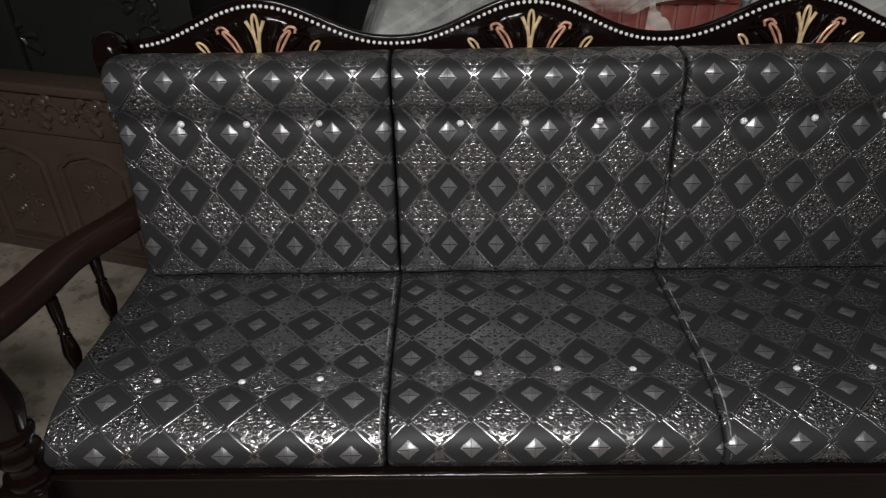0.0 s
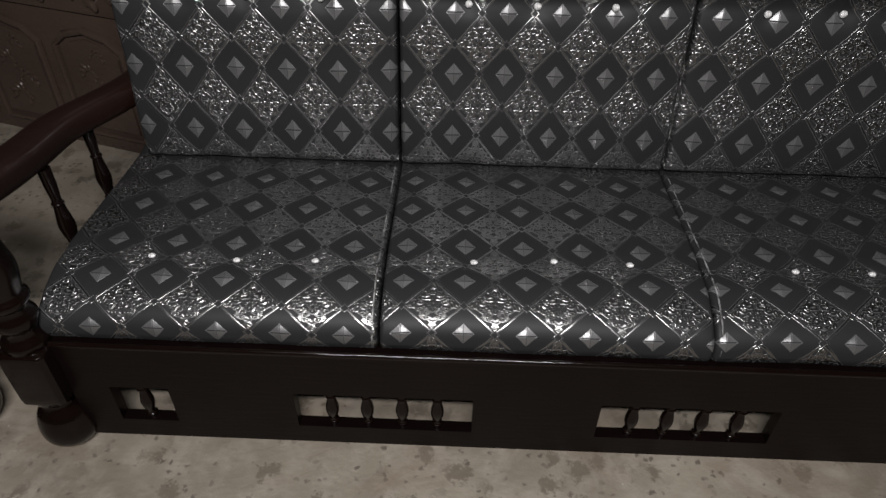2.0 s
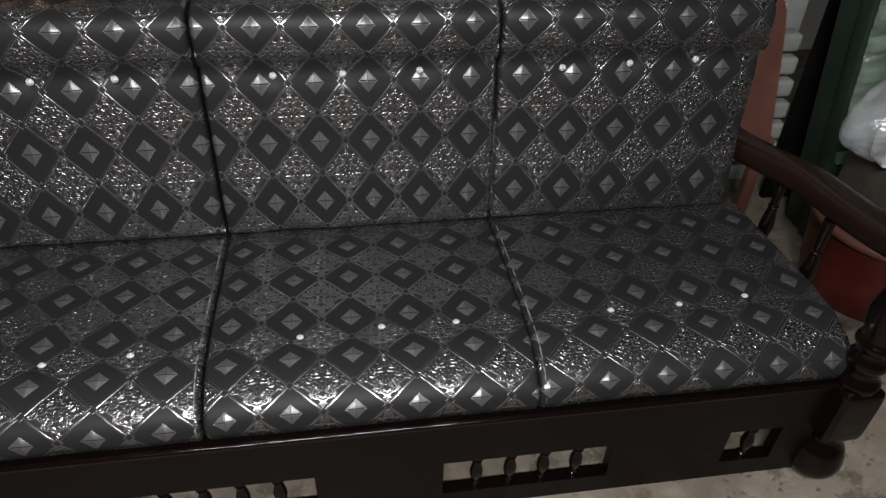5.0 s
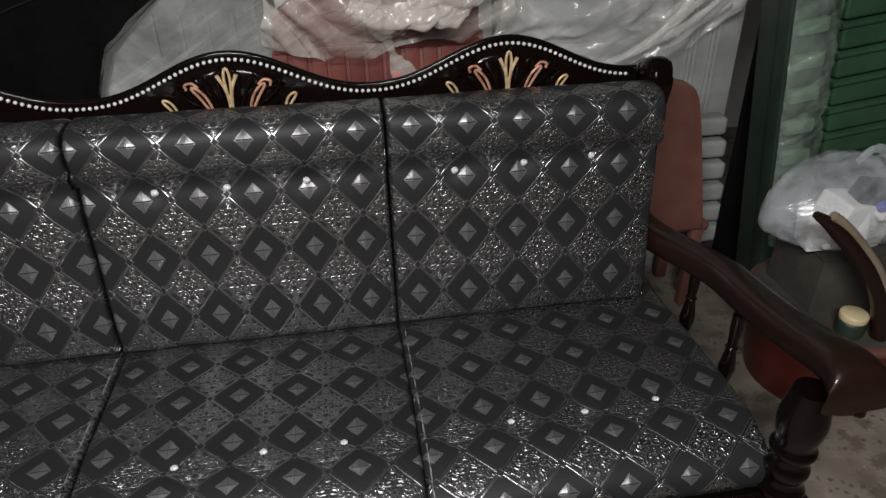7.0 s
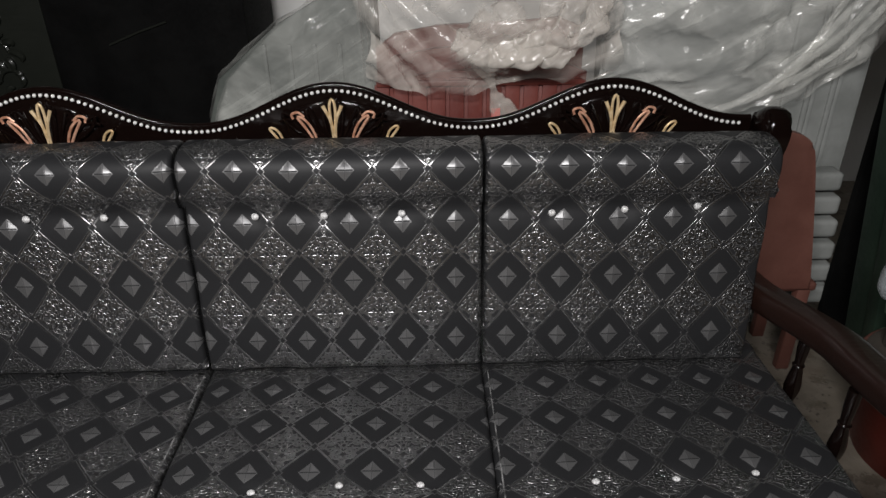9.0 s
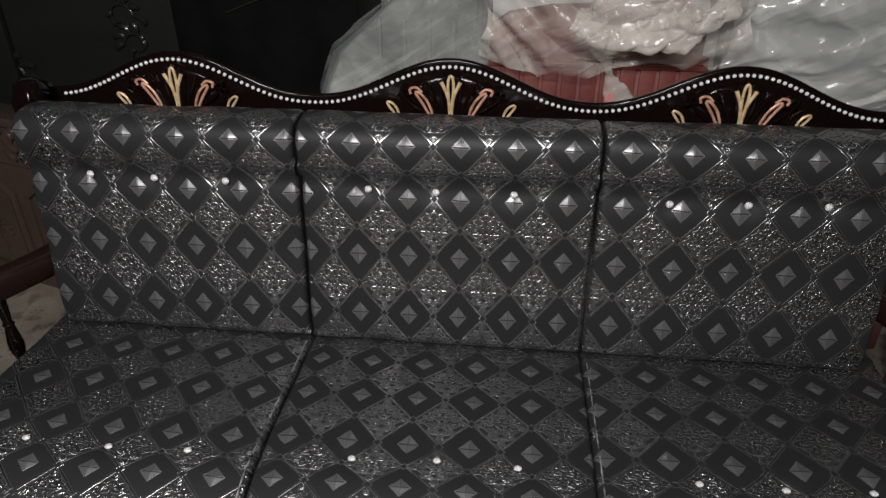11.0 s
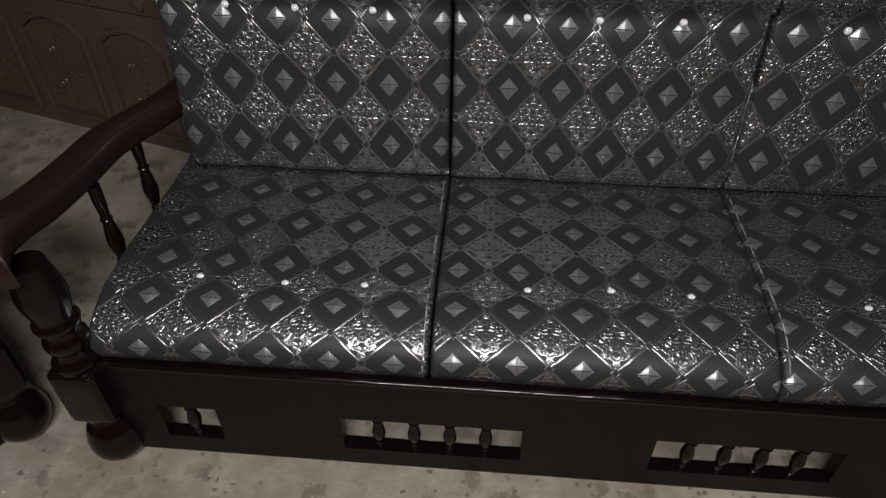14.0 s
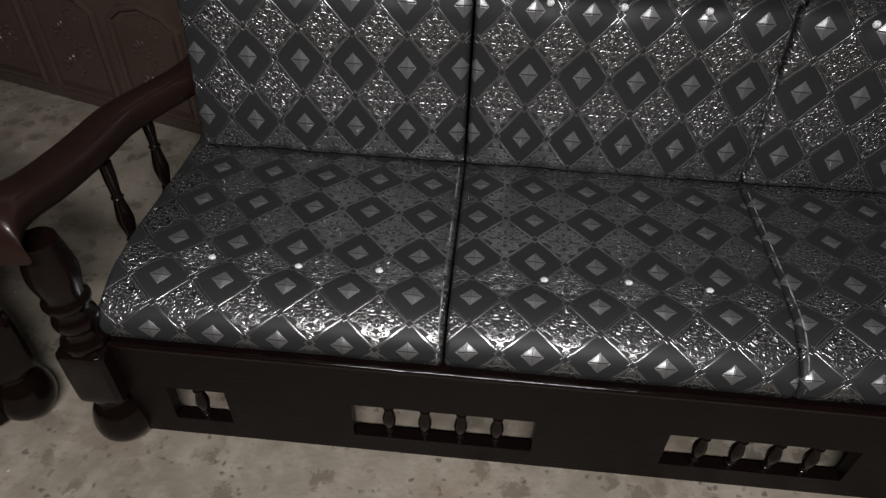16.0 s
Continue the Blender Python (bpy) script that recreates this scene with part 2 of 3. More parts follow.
DEEPRED = plastic("deep_red_plastic", (0.065, 0.009, 0.006), (0.10, 0.015, 0.010), 0.4)
RED = plastic("dusty_red_plastic", (0.115, 0.026, 0.021), (0.17, 0.046, 0.036), 0.4)
BRICKRED = plastic("faded_red_plastic", (0.115, 0.045, 0.034), (0.16, 0.068, 0.052), 0.5)
GREY = plastic("grey_plastic", (0.22, 0.23, 0.22), (0.30, 0.31, 0.30), 0.45)
GREENGREY = plastic("grey_green_plastic", (0.055, 0.063, 0.057), (0.09, 0.10, 0.09), 0.45)
GREEN = plastic("green_plastic", (0.022, 0.055, 0.030), (0.032, 0.078, 0.042), 0.35)
PALEGREEN = plastic("pale_green_plastic", (0.07, 0.125, 0.08), (0.12, 0.18, 0.13), 0.22)
DARKGREEN = plastic("dark_green_plastic", (0.012, 0.025, 0.016), (0.02, 0.036, 0.024), 0.5)
# Near-black; on the gap sheet and cabinet it stands in for shade.
BLACK = plastic("matt_black_and_shade", (0.003, 0.003, 0.003), (0.006, 0.006, 0.006), 0.7)
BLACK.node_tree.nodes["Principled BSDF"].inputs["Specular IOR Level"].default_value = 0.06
FILM = film("polythene", (0.84, 0.84, 0.79), 0.13, 0.15, 0.85)
THINFILM = film("thin_polythene", (0.50, 0.51, 0.48), 0.12, 0.12, 1.1)
WARMFILM = film("cream_polythene", (0.72, 0.67, 0.61), 0.20, 0.16, 0.8)
BAGFILM = film("thin_carrier_film", (0.66, 0.70, 0.74), 0.14, milk=0.55)
CLEAR = film("clear_tape_film", (0.55, 0.68, 0.58), -0.04, 0.10, 0.6)
WHITE = plastic("white_packaging", (0.75, 0.74, 0.72), (0.85, 0.84, 0.82), 0.5)
BLUE = plastic("blue_packaging", (0.03, 0.05, 0.35), (0.05, 0.07, 0.45), 0.4)
LABELRED = plastic("red_label", (0.55, 0.04, 0.03), (0.65, 0.06, 0.04), 0.4)
CREAM = plastic("cream_lid", (0.55, 0.45, 0.26), (0.65, 0.55, 0.34), 0.4)
CARD = plastic("brown_card", (0.035, 0.030, 0.024), (0.06, 0.05, 0.04), 0.8)
PALEWOOD = plastic("worn_pale_wood", (0.16, 0.13, 0.09), (0.24, 0.20, 0.14), 0.6)
# Greys for the unseen ceiling and walls, dim so that little light bounces.
DIMCEILING = plaster("low_bounce_ceiling_grey", (0.10, 0.10, 0.095), (0.16, 0.16, 0.15))
LOWBOUNCE = plaster("low_bounce_wall_grey", (0.16, 0.16, 0.155), (0.22, 0.22, 0.21))
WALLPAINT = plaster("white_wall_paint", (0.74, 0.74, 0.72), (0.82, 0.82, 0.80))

# ---- mesh helpers ----


def thing(name, label, category, at=None, group="", kind=""):
    ob = new(name)
    ob.empty_display_size = 0.05
    ob.matrix_world = at or Matrix()
    return tagged(ob, label, category, group, kind)


def mesh_of(name, bm, material, smooth=40):
    bmesh.ops.recalc_face_normals(bm, faces=bm.faces)
    me = bpy.data.meshes.new(name)
    for f in bm.faces:
        f.smooth = smooth > 0
    for e in bm.edges:
        if len(e.link_faces) == 2 and smooth > 0:
            e.smooth = e.calc_face_angle(0) < radians(smooth)
    bm.to_mesh(me)
    bm.free()
    me.materials.append(material)
    return me


def part(name, bm, material, parent, label="", at=None, smooth=40):
    ob = new(name, mesh_of(name, bm, material, smooth) if isinstance(bm, bmesh.types.BMesh) else bm)
    ob.parent = parent
    if at is not None:
        ob.matrix_basis = at
    return tagged(ob, label)


def box(x0, x1, y0, y1, z0, z1, bevel=0.004, seg=2, bm=None):
    own = bmesh.new()
    bmesh.ops.create_cube(own, size=1, matrix=Matrix.LocRotScale(((x0 + x1) / 2, (y0 + y1) / 2, (z0 + z1) / 2), None, (x1 - x0, y1 - y0, z1 - z0)))
    if bevel:
        bmesh.ops.bevel(own, geom=own.edges[:], offset=bevel, segments=seg, profile=0.6, affect="EDGES")
    if bm is None:
        return own
    return merge(bm, own)


def merge(bm, other):
    me = bpy.data.meshes.new("joined")
    other.to_mesh(me)
    other.free()
    bm.from_mesh(me)
    bpy.data.meshes.remove(me)
    return bm


def smooth_line(points, steps):
    """Catmull-Rom through the points, which may have any dimension."""
    pts = [Vector(p) for p in points]
    pts = [2 * pts[0] - pts[1]] + pts + [2 * pts[-1] - pts[-2]]
    out = []
    for i in range(1, len(pts) - 2):
        a, b, c, d = pts[i - 1:i + 3]
        for s in range(steps):
            t = s / steps
            out.append(0.5 * (2 * b + (c - a) * t + (2 * a - 5 * b + 4 * c - d) * t * t + (3 * b - a - 3 * c + d) * t ** 3))
    return out + [pts[-2]]


def lathe(profile, segs=28, steps=4, square=None):
    """A turned piece: (radius, z) from bottom to top. Between the heights of square it goes over into a square block."""
    line = smooth_line([(r, z) for r, z in profile], steps)
    bm = bmesh.new()
    rings = []
    for p in line:
        ring = []
        for s in range(segs):
            a = 2 * math.pi * (s + 0.5) / segs
            r = max(p[0], 0.001)
            if square and square[0] < p[1] < square[1]:
                r *= min(1.0 / max(abs(math.cos(a)), abs(math.sin(a))), 1.27)
            ring.append(bm.verts.new((r * math.cos(a), r * math.sin(a), p[1])))
        rings.append(ring)
    for a, b in zip(rings, rings[1:]):
        for s in range(segs):
            bm.faces.new((a[s], a[(s + 1) % segs], b[(s + 1) % segs], b[s]))
    bm.faces.new(rings[0][::-1])
    bm.faces.new(rings[-1])
    return bm


def tube(points, radius, segs=8, flat=1.0, bm=None, taper=None, closed=False):
    """A rod swept along the points; flat squeezes it along y, taper gives a factor for each t in 0..1."""
    bm = bm or bmesh.new()
    pts = [Vector(p) for p in points]
    n, rings = len(pts), []
    for i, p in enumerate(pts):
        way = (pts[(i + 1) % n if closed else min(i + 1, n - 1)] - pts[i - 1 if closed else max(i - 1, 0)]).normalized()
        side = way.cross(Vector((0, 1, 0)))
        side = side.normalized() if side.length > 1e-4 else Vector((1, 0, 0))
        up = side.cross(way).normalized()
        r = radius * (taper(i / (n - 1)) if taper else 1)
        rings.append([bm.verts.new(p + side * r * math.cos(2 * math.pi * s / segs) + up * r * flat * math.sin(2 * math.pi * s / segs)) for s in range(segs)])
    pairs = list(zip(rings, rings[1:])) + ([(rings[-1], rings[0])] if closed else [])
    for a, b in pairs:
        for s in range(segs):
            bm.faces.new((a[s], a[(s + 1) % segs], b[(s + 1) % segs], b[s]))
    if not closed:
        bm.faces.new(rings[0][::-1])
        bm.faces.new(rings[-1])
    return bm


def slab(outline, axis, lo, hi, bevel=0.004, seg=2):
    """A board: an outline of (a, b) pairs, pushed from lo to hi along the axis x, y or z."""
    put = {"x": lambda a, b, c: (c, a, b), "y": lambda a, b, c: (a, c, b), "z": lambda a, b, c: (a, b, c)}[axis]
    bm = bmesh.new()
    front = [bm.verts.new(put(a, b, lo)) for a, b in outline]
    back = [bm.verts.new(put(a, b, hi)) for a, b in outline]
    f, g = bm.faces.new(front), bm.faces.new(back[::-1])
    n = len(outline)
    for i in range(n):
        bm.faces.new((front[i], back[i], back[(i + 1) % n], front[(i + 1) % n]))
    if bevel:
        rim = [e for e in bm.edges if (e in f.edges or e in g.edges)]
        bmesh.ops.bevel(bm, geom=rim, offset=bevel, segments=seg, profile=0.6, affect="EDGES")
    return bm


def ball(radius, u=12, v=8, scale=(1, 1, 1), at=(0, 0, 0)):
    bm = bmesh.new()
    bmesh.ops.create_uvsphere(bm, u_segments=u, v_segments=v, radius=radius, matrix=Matrix.LocRotScale(at, None, scale))
    return bm


def ruffle(bm, amount, scale, seed=0.0, ridged=0.6):
    """Crumples a mesh along its normals."""
    bm.normal_update()
    for v in bm.verts:
        p = v.co * scale + Vector((seed, seed * 1.7, -seed))
        a = noise.fractal(p, 0.9, 2.1, 4)
        b = 0.5 - abs(noise.noise(p * 1.9 + Vector((a, a, 0)) * 0.6))
        v.co += v.normal * amount * ((1 - ridged) * a + ridged * b * 1.6)
    return bm


# ---- the room ----
tagged(part("floor", slab([(-6, -5), (7, -5), (7, 4.0), (-6, 4.0)], "z", -0.12, 0.0, 0), CONCRETE, None, smooth=0), "worn grey-brown concrete floor with dark stains", "floor", kind="structure")
tagged(part("wall_north", slab([(-6, 2.4), (7, 2.4), (7, 2.6), (-6, 2.6)], "z", 0.0, 3.2, 0), WALLPAINT, None, smooth=0), "plain white painted back wall", "wall", kind="structure")
# Other walls and ceiling are out of view, greyed to limit bounce light.
tagged(part("wall_south", slab([(-6, -5.2), (7, -5.2), (7, -5), (-6, -5)], "z", 0.0, 3.2, 0), LOWBOUNCE, None, smooth=0), "unseen wall, grey to keep bounce light low", "wall", kind="structure")
tagged(part("wall_west", slab([(-6.2, -5.2), (-6, -5.2), (-6, 2.6), (-6.2, 2.6)], "z", 0.0, 3.2, 0), LOWBOUNCE, None, smooth=0), "unseen wall, grey to keep bounce light low", "wall", kind="structure")
tagged(part("wall_east", slab([(7, -5.2), (7.2, -5.2), (7.2, 2.6), (7, 2.6)], "z", 0.0, 3.2, 0), LOWBOUNCE, None, smooth=0), "unseen wall, grey to keep bounce light low", "wall", kind="structure")
tagged(part("ceiling", slab([(-6, -5), (7, -5), (7, 2.4), (-6, 2.4)], "z", 3.2, 3.35, 0), DIMCEILING, None, smooth=0), "unseen ceiling, dark grey to keep bounce light low", "ceiling", kind="structure")

# ---- the sofa ----
MID = 0.3125          # the sofa's middle
POST_X, POST_Y = 0.985, -0.055
PEAKS = (-0.305, 0.309, 0.915)


def crest(x):
    """Height of the bead line on the back rail."""
    return 0.897 + 0.086 * max((0.5 + 0.5 * math.cos(2 * math.pi * (x - c) / 0.615)) ** 1.2 if abs(x - c) < 0.3075 else 0 for c in PEAKS)


POST = [(0.034, 0.0), (0.042, 0.006), (0.057, 0.03), (0.060, 0.06), (0.052, 0.092), (0.04, 0.112), (0.0338, 0.126), (0.0395, 0.134),
        (0.0432, 0.142), (0.0461, 0.16), (0.047, 0.18), (0.047, 0.275), (0.0432, 0.292), (0.044, 0.305), (0.0352, 0.322), (0.0336, 0.335),
        (0.0392, 0.35), (0.04, 0.362), (0.0344, 0.376), (0.0328, 0.388), (0.04, 0.398), (0.0416, 0.408), (0.0352, 0.42), (0.0368, 0.432),
        (0.0416, 0.455), (0.0432, 0.48), (0.0376, 0.515), (0.032, 0.545)]
SPINDLE = [(0.012, 0.0), (0.016, 0.012), (0.016, 0.03), (0.010, 0.04), (0.013, 0.046), (0.010, 0.053), (0.016, 0.085), (0.017, 0.105), (0.011, 0.15),
           (0.0135, 0.156), (0.010, 0.163), (0.0125, 0.20), (0.013, 0.24)]
STUB = [(0.009, 0.0), (0.009, 0.008), (0.012, 0.012), (0.008, 0.018), (0.013, 0.040), (0.0135, 0.056), (0.008, 0.084), (0.012, 0.090), (0.009, 0.095), (0.009, 0.104)]
ARM = [(-0.112, 0.556), (-0.100, 0.582), (-0.066, 0.595), (-0.01, 0.586), (0.06, 0.568), (0.18, 0.549), (0.30, 0.538), (0.42, 0.530), (0.54, 0.524), (0.60, 0.520)]


def arm_mesh(sx):
    """An arm rest: broad and rolled over at its front, rising to the back post."""
    line = smooth_line(ARM, 5)
    bm, rings, n = bmesh.new(), [], len(line)
    for i, p in enumerate(line):
        t = i / (n - 1)
        w = 0.045 + 0.024 * max(0, 1 - t * 3.2) ** 1.5 - 0.008 * t
        h = 0.018 + 0.013 * min(1, t * 7)
        ring = []
        for s in range(24):
            a = 2 * math.pi * s / 24
            c, q = math.cos(a), math.sin(a)
            flute = 0.0025 * math.cos(6 * a) * max(0, 1 - t * 6) if q > 0 else 0
            x = w * math.copysign(abs(c) ** 0.55, c)
            z = (h + flute) * math.copysign(abs(q) ** 0.65, q)
            k = min(1, max(0, (p[0] - 0.28) / 0.30))
            ring.append(bm.verts.new((x - sx * 0.075 * k * k * (3 - 2 * k), p[0], p[1] + z)))
        rings.append(ring)
    for a, b in zip(rings, rings[1:]):
        for s in range(24):
            bm.faces.new((a[s], a[(s + 1) % 24], b[(s + 1) % 24], b[s]))
    bm.faces.new(rings[0][::-1])
    bm.faces.new(rings[-1])
    return bm


def side_board():
    """Back post, seen from the side, with a curl at its top."""
    front = smooth_line([(0.50, 0.0), (0.51, 0.20), (0.535, 0.40), (0.55, 0.55), (0.565, 0.68), (0.575, 0.78), (0.572, 0.84), (0.562, 0.885), (0.570, 0.925), (0.600, 0.943)], 4)
    back = smooth_line([(0.640, 0.930), (0.668, 0.890), (0.665, 0.80), (0.65, 0.65), (0.63, 0.45), (0.60, 0.20), (0.58, 0.0)], 4)
    return slab([tuple(p) for p in front + back], "x", -0.023, 0.023, 0.012, 4)


def front_panel(x0, x1, holes, y0=-0.066, y1=-0.040, z0=0.016, z1=0.292, h0=0.070, h1=0.174):
    """A board with a row of oblong openings that go through it."""
    xs, zs = [x0] + [v for h in holes for v in h] + [x1], [z0, h0, h1, z1]
    bm = bmesh.new()
    side = [[[bm.verts.new((x, y, z)) for z in zs] for x in xs] for y in (y0, y1)]
    solid = [(i, j) for i in range(len(xs) - 1) for j in range(3) if not (j == 1 and i % 2)]
    for k, grid in enumerate(side):
        for i, j in solid:
            q = [grid[i][j], grid[i + 1][j], grid[i + 1][j + 1], grid[i][j + 1]]
            bm.faces.new(q if k == 0 else q[::-1])
    other = {f: b for row, row2 in zip(*side) for f, b in zip(row, row2)}
    for e in [e for e in bm.edges if len(e.link_faces) == 1 and e.verts[0] in other and e.verts[1] in other]:
        p, q = e.verts
        bm.faces.new((p, q, other[q], other[p]))
    return bm


def petal_loop(base, tip, width, curl=0.0, n=18):
    """A drop-shaped loop from base to tip, in x and z, hooked by curl."""
    b, t = Vector((base[0], 0, base[1])), Vector((tip[0], 0, tip[1]))
    way = t - b
    side = Vector((way.z, 0, -way.x)).normalized()
    out = []
    for i in range(n):
        a = 2 * math.pi * i / n
        s = 0.5 - 0.5 * math.cos(a)
        out.append(b + way * s + side * (width * math.sin(a) * (0.25 + 0.75 * s) + curl * s ** 3))
    return out


def ornament(parent, cx, z0, y):
    """A carved fan of leaves on the back rail, with painted ribs."""
    orn = part("carved_fan", ruffle(ball(1.0, 24, 14, (0.105, 0.010, 0.062), (0, 0, 0.012)), 0.0, 1.0), BLACKWOOD, parent, "carved dark wooden fan of scrolled leaves", pose(cx, y, z0))
    for sx in (-1, 1):
        for ang, ln, w in ((16, 0.074, 0.009), (44, 0.074, 0.010), (56, 0.082, 0.010), (68, 0.098, 0.012)):
            a = radians(ang)
            tip = (sx * ln * math.sin(a) * 1.25, ln * math.cos(a))
            part("carved_leaf", tube(petal_loop((sx * 0.022 * math.sin(a), -0.022), tip, w, -sx * 0.012), 0.0042, 7, closed=True), BLACKWOOD, orn, "", pose(0, -0.010, 0))
            part("carved_rib", tube(smooth_line([(sx * 0.02 * math.sin(a), 0, -0.02), (tip[0] * 0.55, 0, tip[1] * 0.5), (tip[0] * 0.85, 0, tip[1] * 0.92), (tip[0] * 1.02, 0, tip[1] * 0.78)], 5), 0.0034, 7), BLACKWOOD, orn, "", pose(0, -0.009, 0))
        part("copper_leaf", tube(petal_loop((sx * 0.036, -0.030), (sx * 0.060, 0.046), 0.0085, sx * 0.016), 0.0031, 7, closed=True), COPPER, orn, "copper-painted carved leaf", pose(0, -0.013, 0))
        part("copper_hook", tube(smooth_line([(sx * 0.062, 0, 0.040), (sx * 0.074, 0, 0.050), (sx * 0.088, 0, 0.046), (sx * 0.086, 0, 0.036)], 5), 0.0030, 7), COPPER, orn, "copper-painted carved curl", pose(0, -0.013, 0))
        part("gold_curl", tube(petal_loop((sx * 0.112, -0.024), (sx * 0.128, 0.020), 0.0085, sx * 0.010), 0.0029, 7, closed=True), GOLD, orn, "gold-painted carved curl", pose(0, -0.012, 0))
        part("gold_leaf", tube(smooth_line([(sx * 0.002, 0, -0.020), (sx * 0.006, 0, 0.030), (sx * 0.020, 0, 0.064)], 5), 0.0036, 7, taper=lambda t: 0.6 + 0.6 * t), GOLD, orn, "gold-painted carved leaf", pose(0, -0.014, 0))
    part("gold_leaf", tube(petal_loop((0, 0.0), (0, 0.078), 0.0085), 0.0031, 7, closed=True), GOLD, orn, "gold-painted middle leaf", pose(0, -0.015, 0))


def settee(name, label, category, at, half, holes, back):
    """Frame of a seat on four posts; half: from the middle to a front post."""
    s = thing(name, label, category, at)
    post, spin, stub = mesh_of("post", lathe(POST, 32, 4, (0.146, 0.29)), BLACKWOOD), mesh_of("spindle", lathe(SPINDLE, 16), BLACKWOOD), mesh_of("stub", lathe(STUB, 14), BLACKWOOD)
    board = mesh_of("back_post", side_board(), BLACKWOOD)
    for sx in (-1, 1):
        part("front_post", post, None, s, at=pose(sx * half, POST_Y, 0))
        part("arm_rest", arm_mesh(sx), BROWNWOOD, s, "brown lacquered arm rest with a fluted front", pose(sx * (half + 0.04), 0, 0))
        bp = part("back_post", board, None, s, at=pose(sx * (half - 0.097), 0, 0, 0, sx * 3.2, 0))
        part("scroll_cap", lathe([(0.004, -0.035), (0.016, -0.033), (0.028, -0.026), (0.0345, -0.013), (0.0355, 0.0), (0.0345, 0.013), (0.028, 0.026), (0.016, 0.033), (0.004, 0.035)], 24, 2), BLACKWOOD, bp, "", pose(0, 0.606, 0.910, 0, 90, 0))
        part("side_rail", box(sx * (half + 0.01) - 0.018, sx * (half + 0.01) + 0.018, -0.02, 0.56, 0.17, 0.282), BLACKWOOD, s)
        for y in (0.195, 0.378):
            part("arm_spindle", spin, None, s, at=pose(sx * (half + 0.012), y, 0.28))
    panel = part("front_panel", front_panel(-half + 0.045, half - 0.045, [h[:2] for h in holes]), PANELWOOD, s, "dark lacquered front board with spindled openings", smooth=0)
    part("top_moulding", tube([(-half + 0.045, -0.062, 0.292), (half - 0.045, -0.062, 0.292)], 0.007, 10), BLACKWOOD, panel)
    for x0, x1, count in holes:
        for i in range(count):
            part("small_spindle", stub, None, panel, at=pose(x0 + (x1 - x0) * (i + 1) / (count + 1), -0.053, 0.070))
    part("seat_board", box(-half + 0.03, half - 0.03, -0.038, 0.55, 0.262, 0.282, 0.003), BLACKWOOD, s)
    if back:
        xs = [-half + 0.07 + i * (2 * half - 0.14) / 120 for i in range(121)]
        outline = [(x, crest(x + MID) + 0.006) for x in xs] + [(xs[-1], 0.52), (xs[0], 0.52)]
        rail = part("back_rail", slab(outline, "y", 0.652, 0.688, 0.003), BLACKWOOD, s, "dark lacquered wavy back rail")
        part("rail_moulding", tube([(x, 0.662, crest(x + MID) + 0.0075) for x in xs], 0.0072, 12), BLACKWOOD, rail)
        bead, x, last = mesh_of("bead", ball(0.0042, 10, 7), CHROME), -half + 0.098, None
        while x < half - 0.098:
            here = Vector((x, 0.6475, crest(x + MID) - 0.001))
            if last is None or (here - last).length >= 0.0128:
                part("bead", bead, None, rail, at=pose(*here))
                last = here
            x += 0.0004
        for c in PEAKS:
            ornament(rail, c - MID, 0.889, 0.650)
    return s


HOLES = [(-0.548, -0.429, 1), (-0.176, 0.185, 4), (0.440, 0.796, 4), (1.054, 1.173, 1)]
SOFA = settee("wooden_sofa", "dark lacquered three-seat wooden sofa with turned posts on a concrete floor", "sofa", pose(MID, 0, 0), POST_X, [(a - MID, b - MID, c) for a, b, c in HOLES], True)

# ---- cushions ----


def arc_table(keys, x):
    """Straight lines through the (x, value) keys, going on past both ends."""
    for (a, p), (b, q) in zip(keys, keys[1:]):
        if x <= b or (b, q) == keys[-1]:
            return p + (q - p) * (x - a) / (b - a)


def cushion(name, label, profile, x0, x1, u0, pitch, rowkeys, shift, sag, seed, group):
    """A box cushion: a rounded profile of (y, z) pairs drawn along x, its ends rounded in. rowkeys turn the way along the profile into pattern rows."""
    th = thing(name, label, "cushion", group=group)
    line = smooth_line(profile + [profile[0]], 5)[:-1]
    cy, cz = sum(p[0] for p in line) / len(line), sum(p[1] for p in line) / len(line)
    run = [0.0]
    for a, b in zip(line, line[1:]):
        run.append(run[-1] + (b - a).length)
    cols, r = [], 0.009
    for k in range(7):
        cols.append((x0 + r * (1 - math.cos(k * math.pi / 12)), r * (1 - math.sin(k * math.pi / 12))))
    inner = 56
    cols += [(x0 + r + (x1 - x0 - 2 * r) * k / inner, 0.0) for k in range(1, inner)]
    cols += [(x0 + x1 - x, i) for x, i in cols[6::-1]]
    bm = bmesh.new()
    uvl = bm.loops.layers.uv.new("UVMap")
    rings, uvs = [], {}
    n = len(line)
    for x, inset in cols:
        ring = []
        for i, p in enumerate(line):
            out = Vector((line[(i + 1) % n][1] - line[i - 1][1], -(line[(i + 1) % n][0] - line[i - 1][0]))).normalized()
            q = p - out * inset if (p - out * inset - Vector((cy, cz))).length < (p - Vector((cy, cz))).length else p + out * inset
            y, z = q
            d = sag(x, y, z)
            wob = 0.0022 * noise.noise(Vector((x * 9 + seed, y * 9, z * 9)))
            vtx = bm.verts.new((x, y + d[0] + wob, z + d[1] + wob))
            uvs[vtx] = ((x - u0) / pitch, arc_table(rowkeys, run[i]) + shift)
            ring.append(vtx)
        rings.append(ring)
    for a, b in zip(rings, rings[1:]):
        for i in range(n - 1):
            bm.faces.new((a[i], a[i + 1], b[i + 1], b[i]))
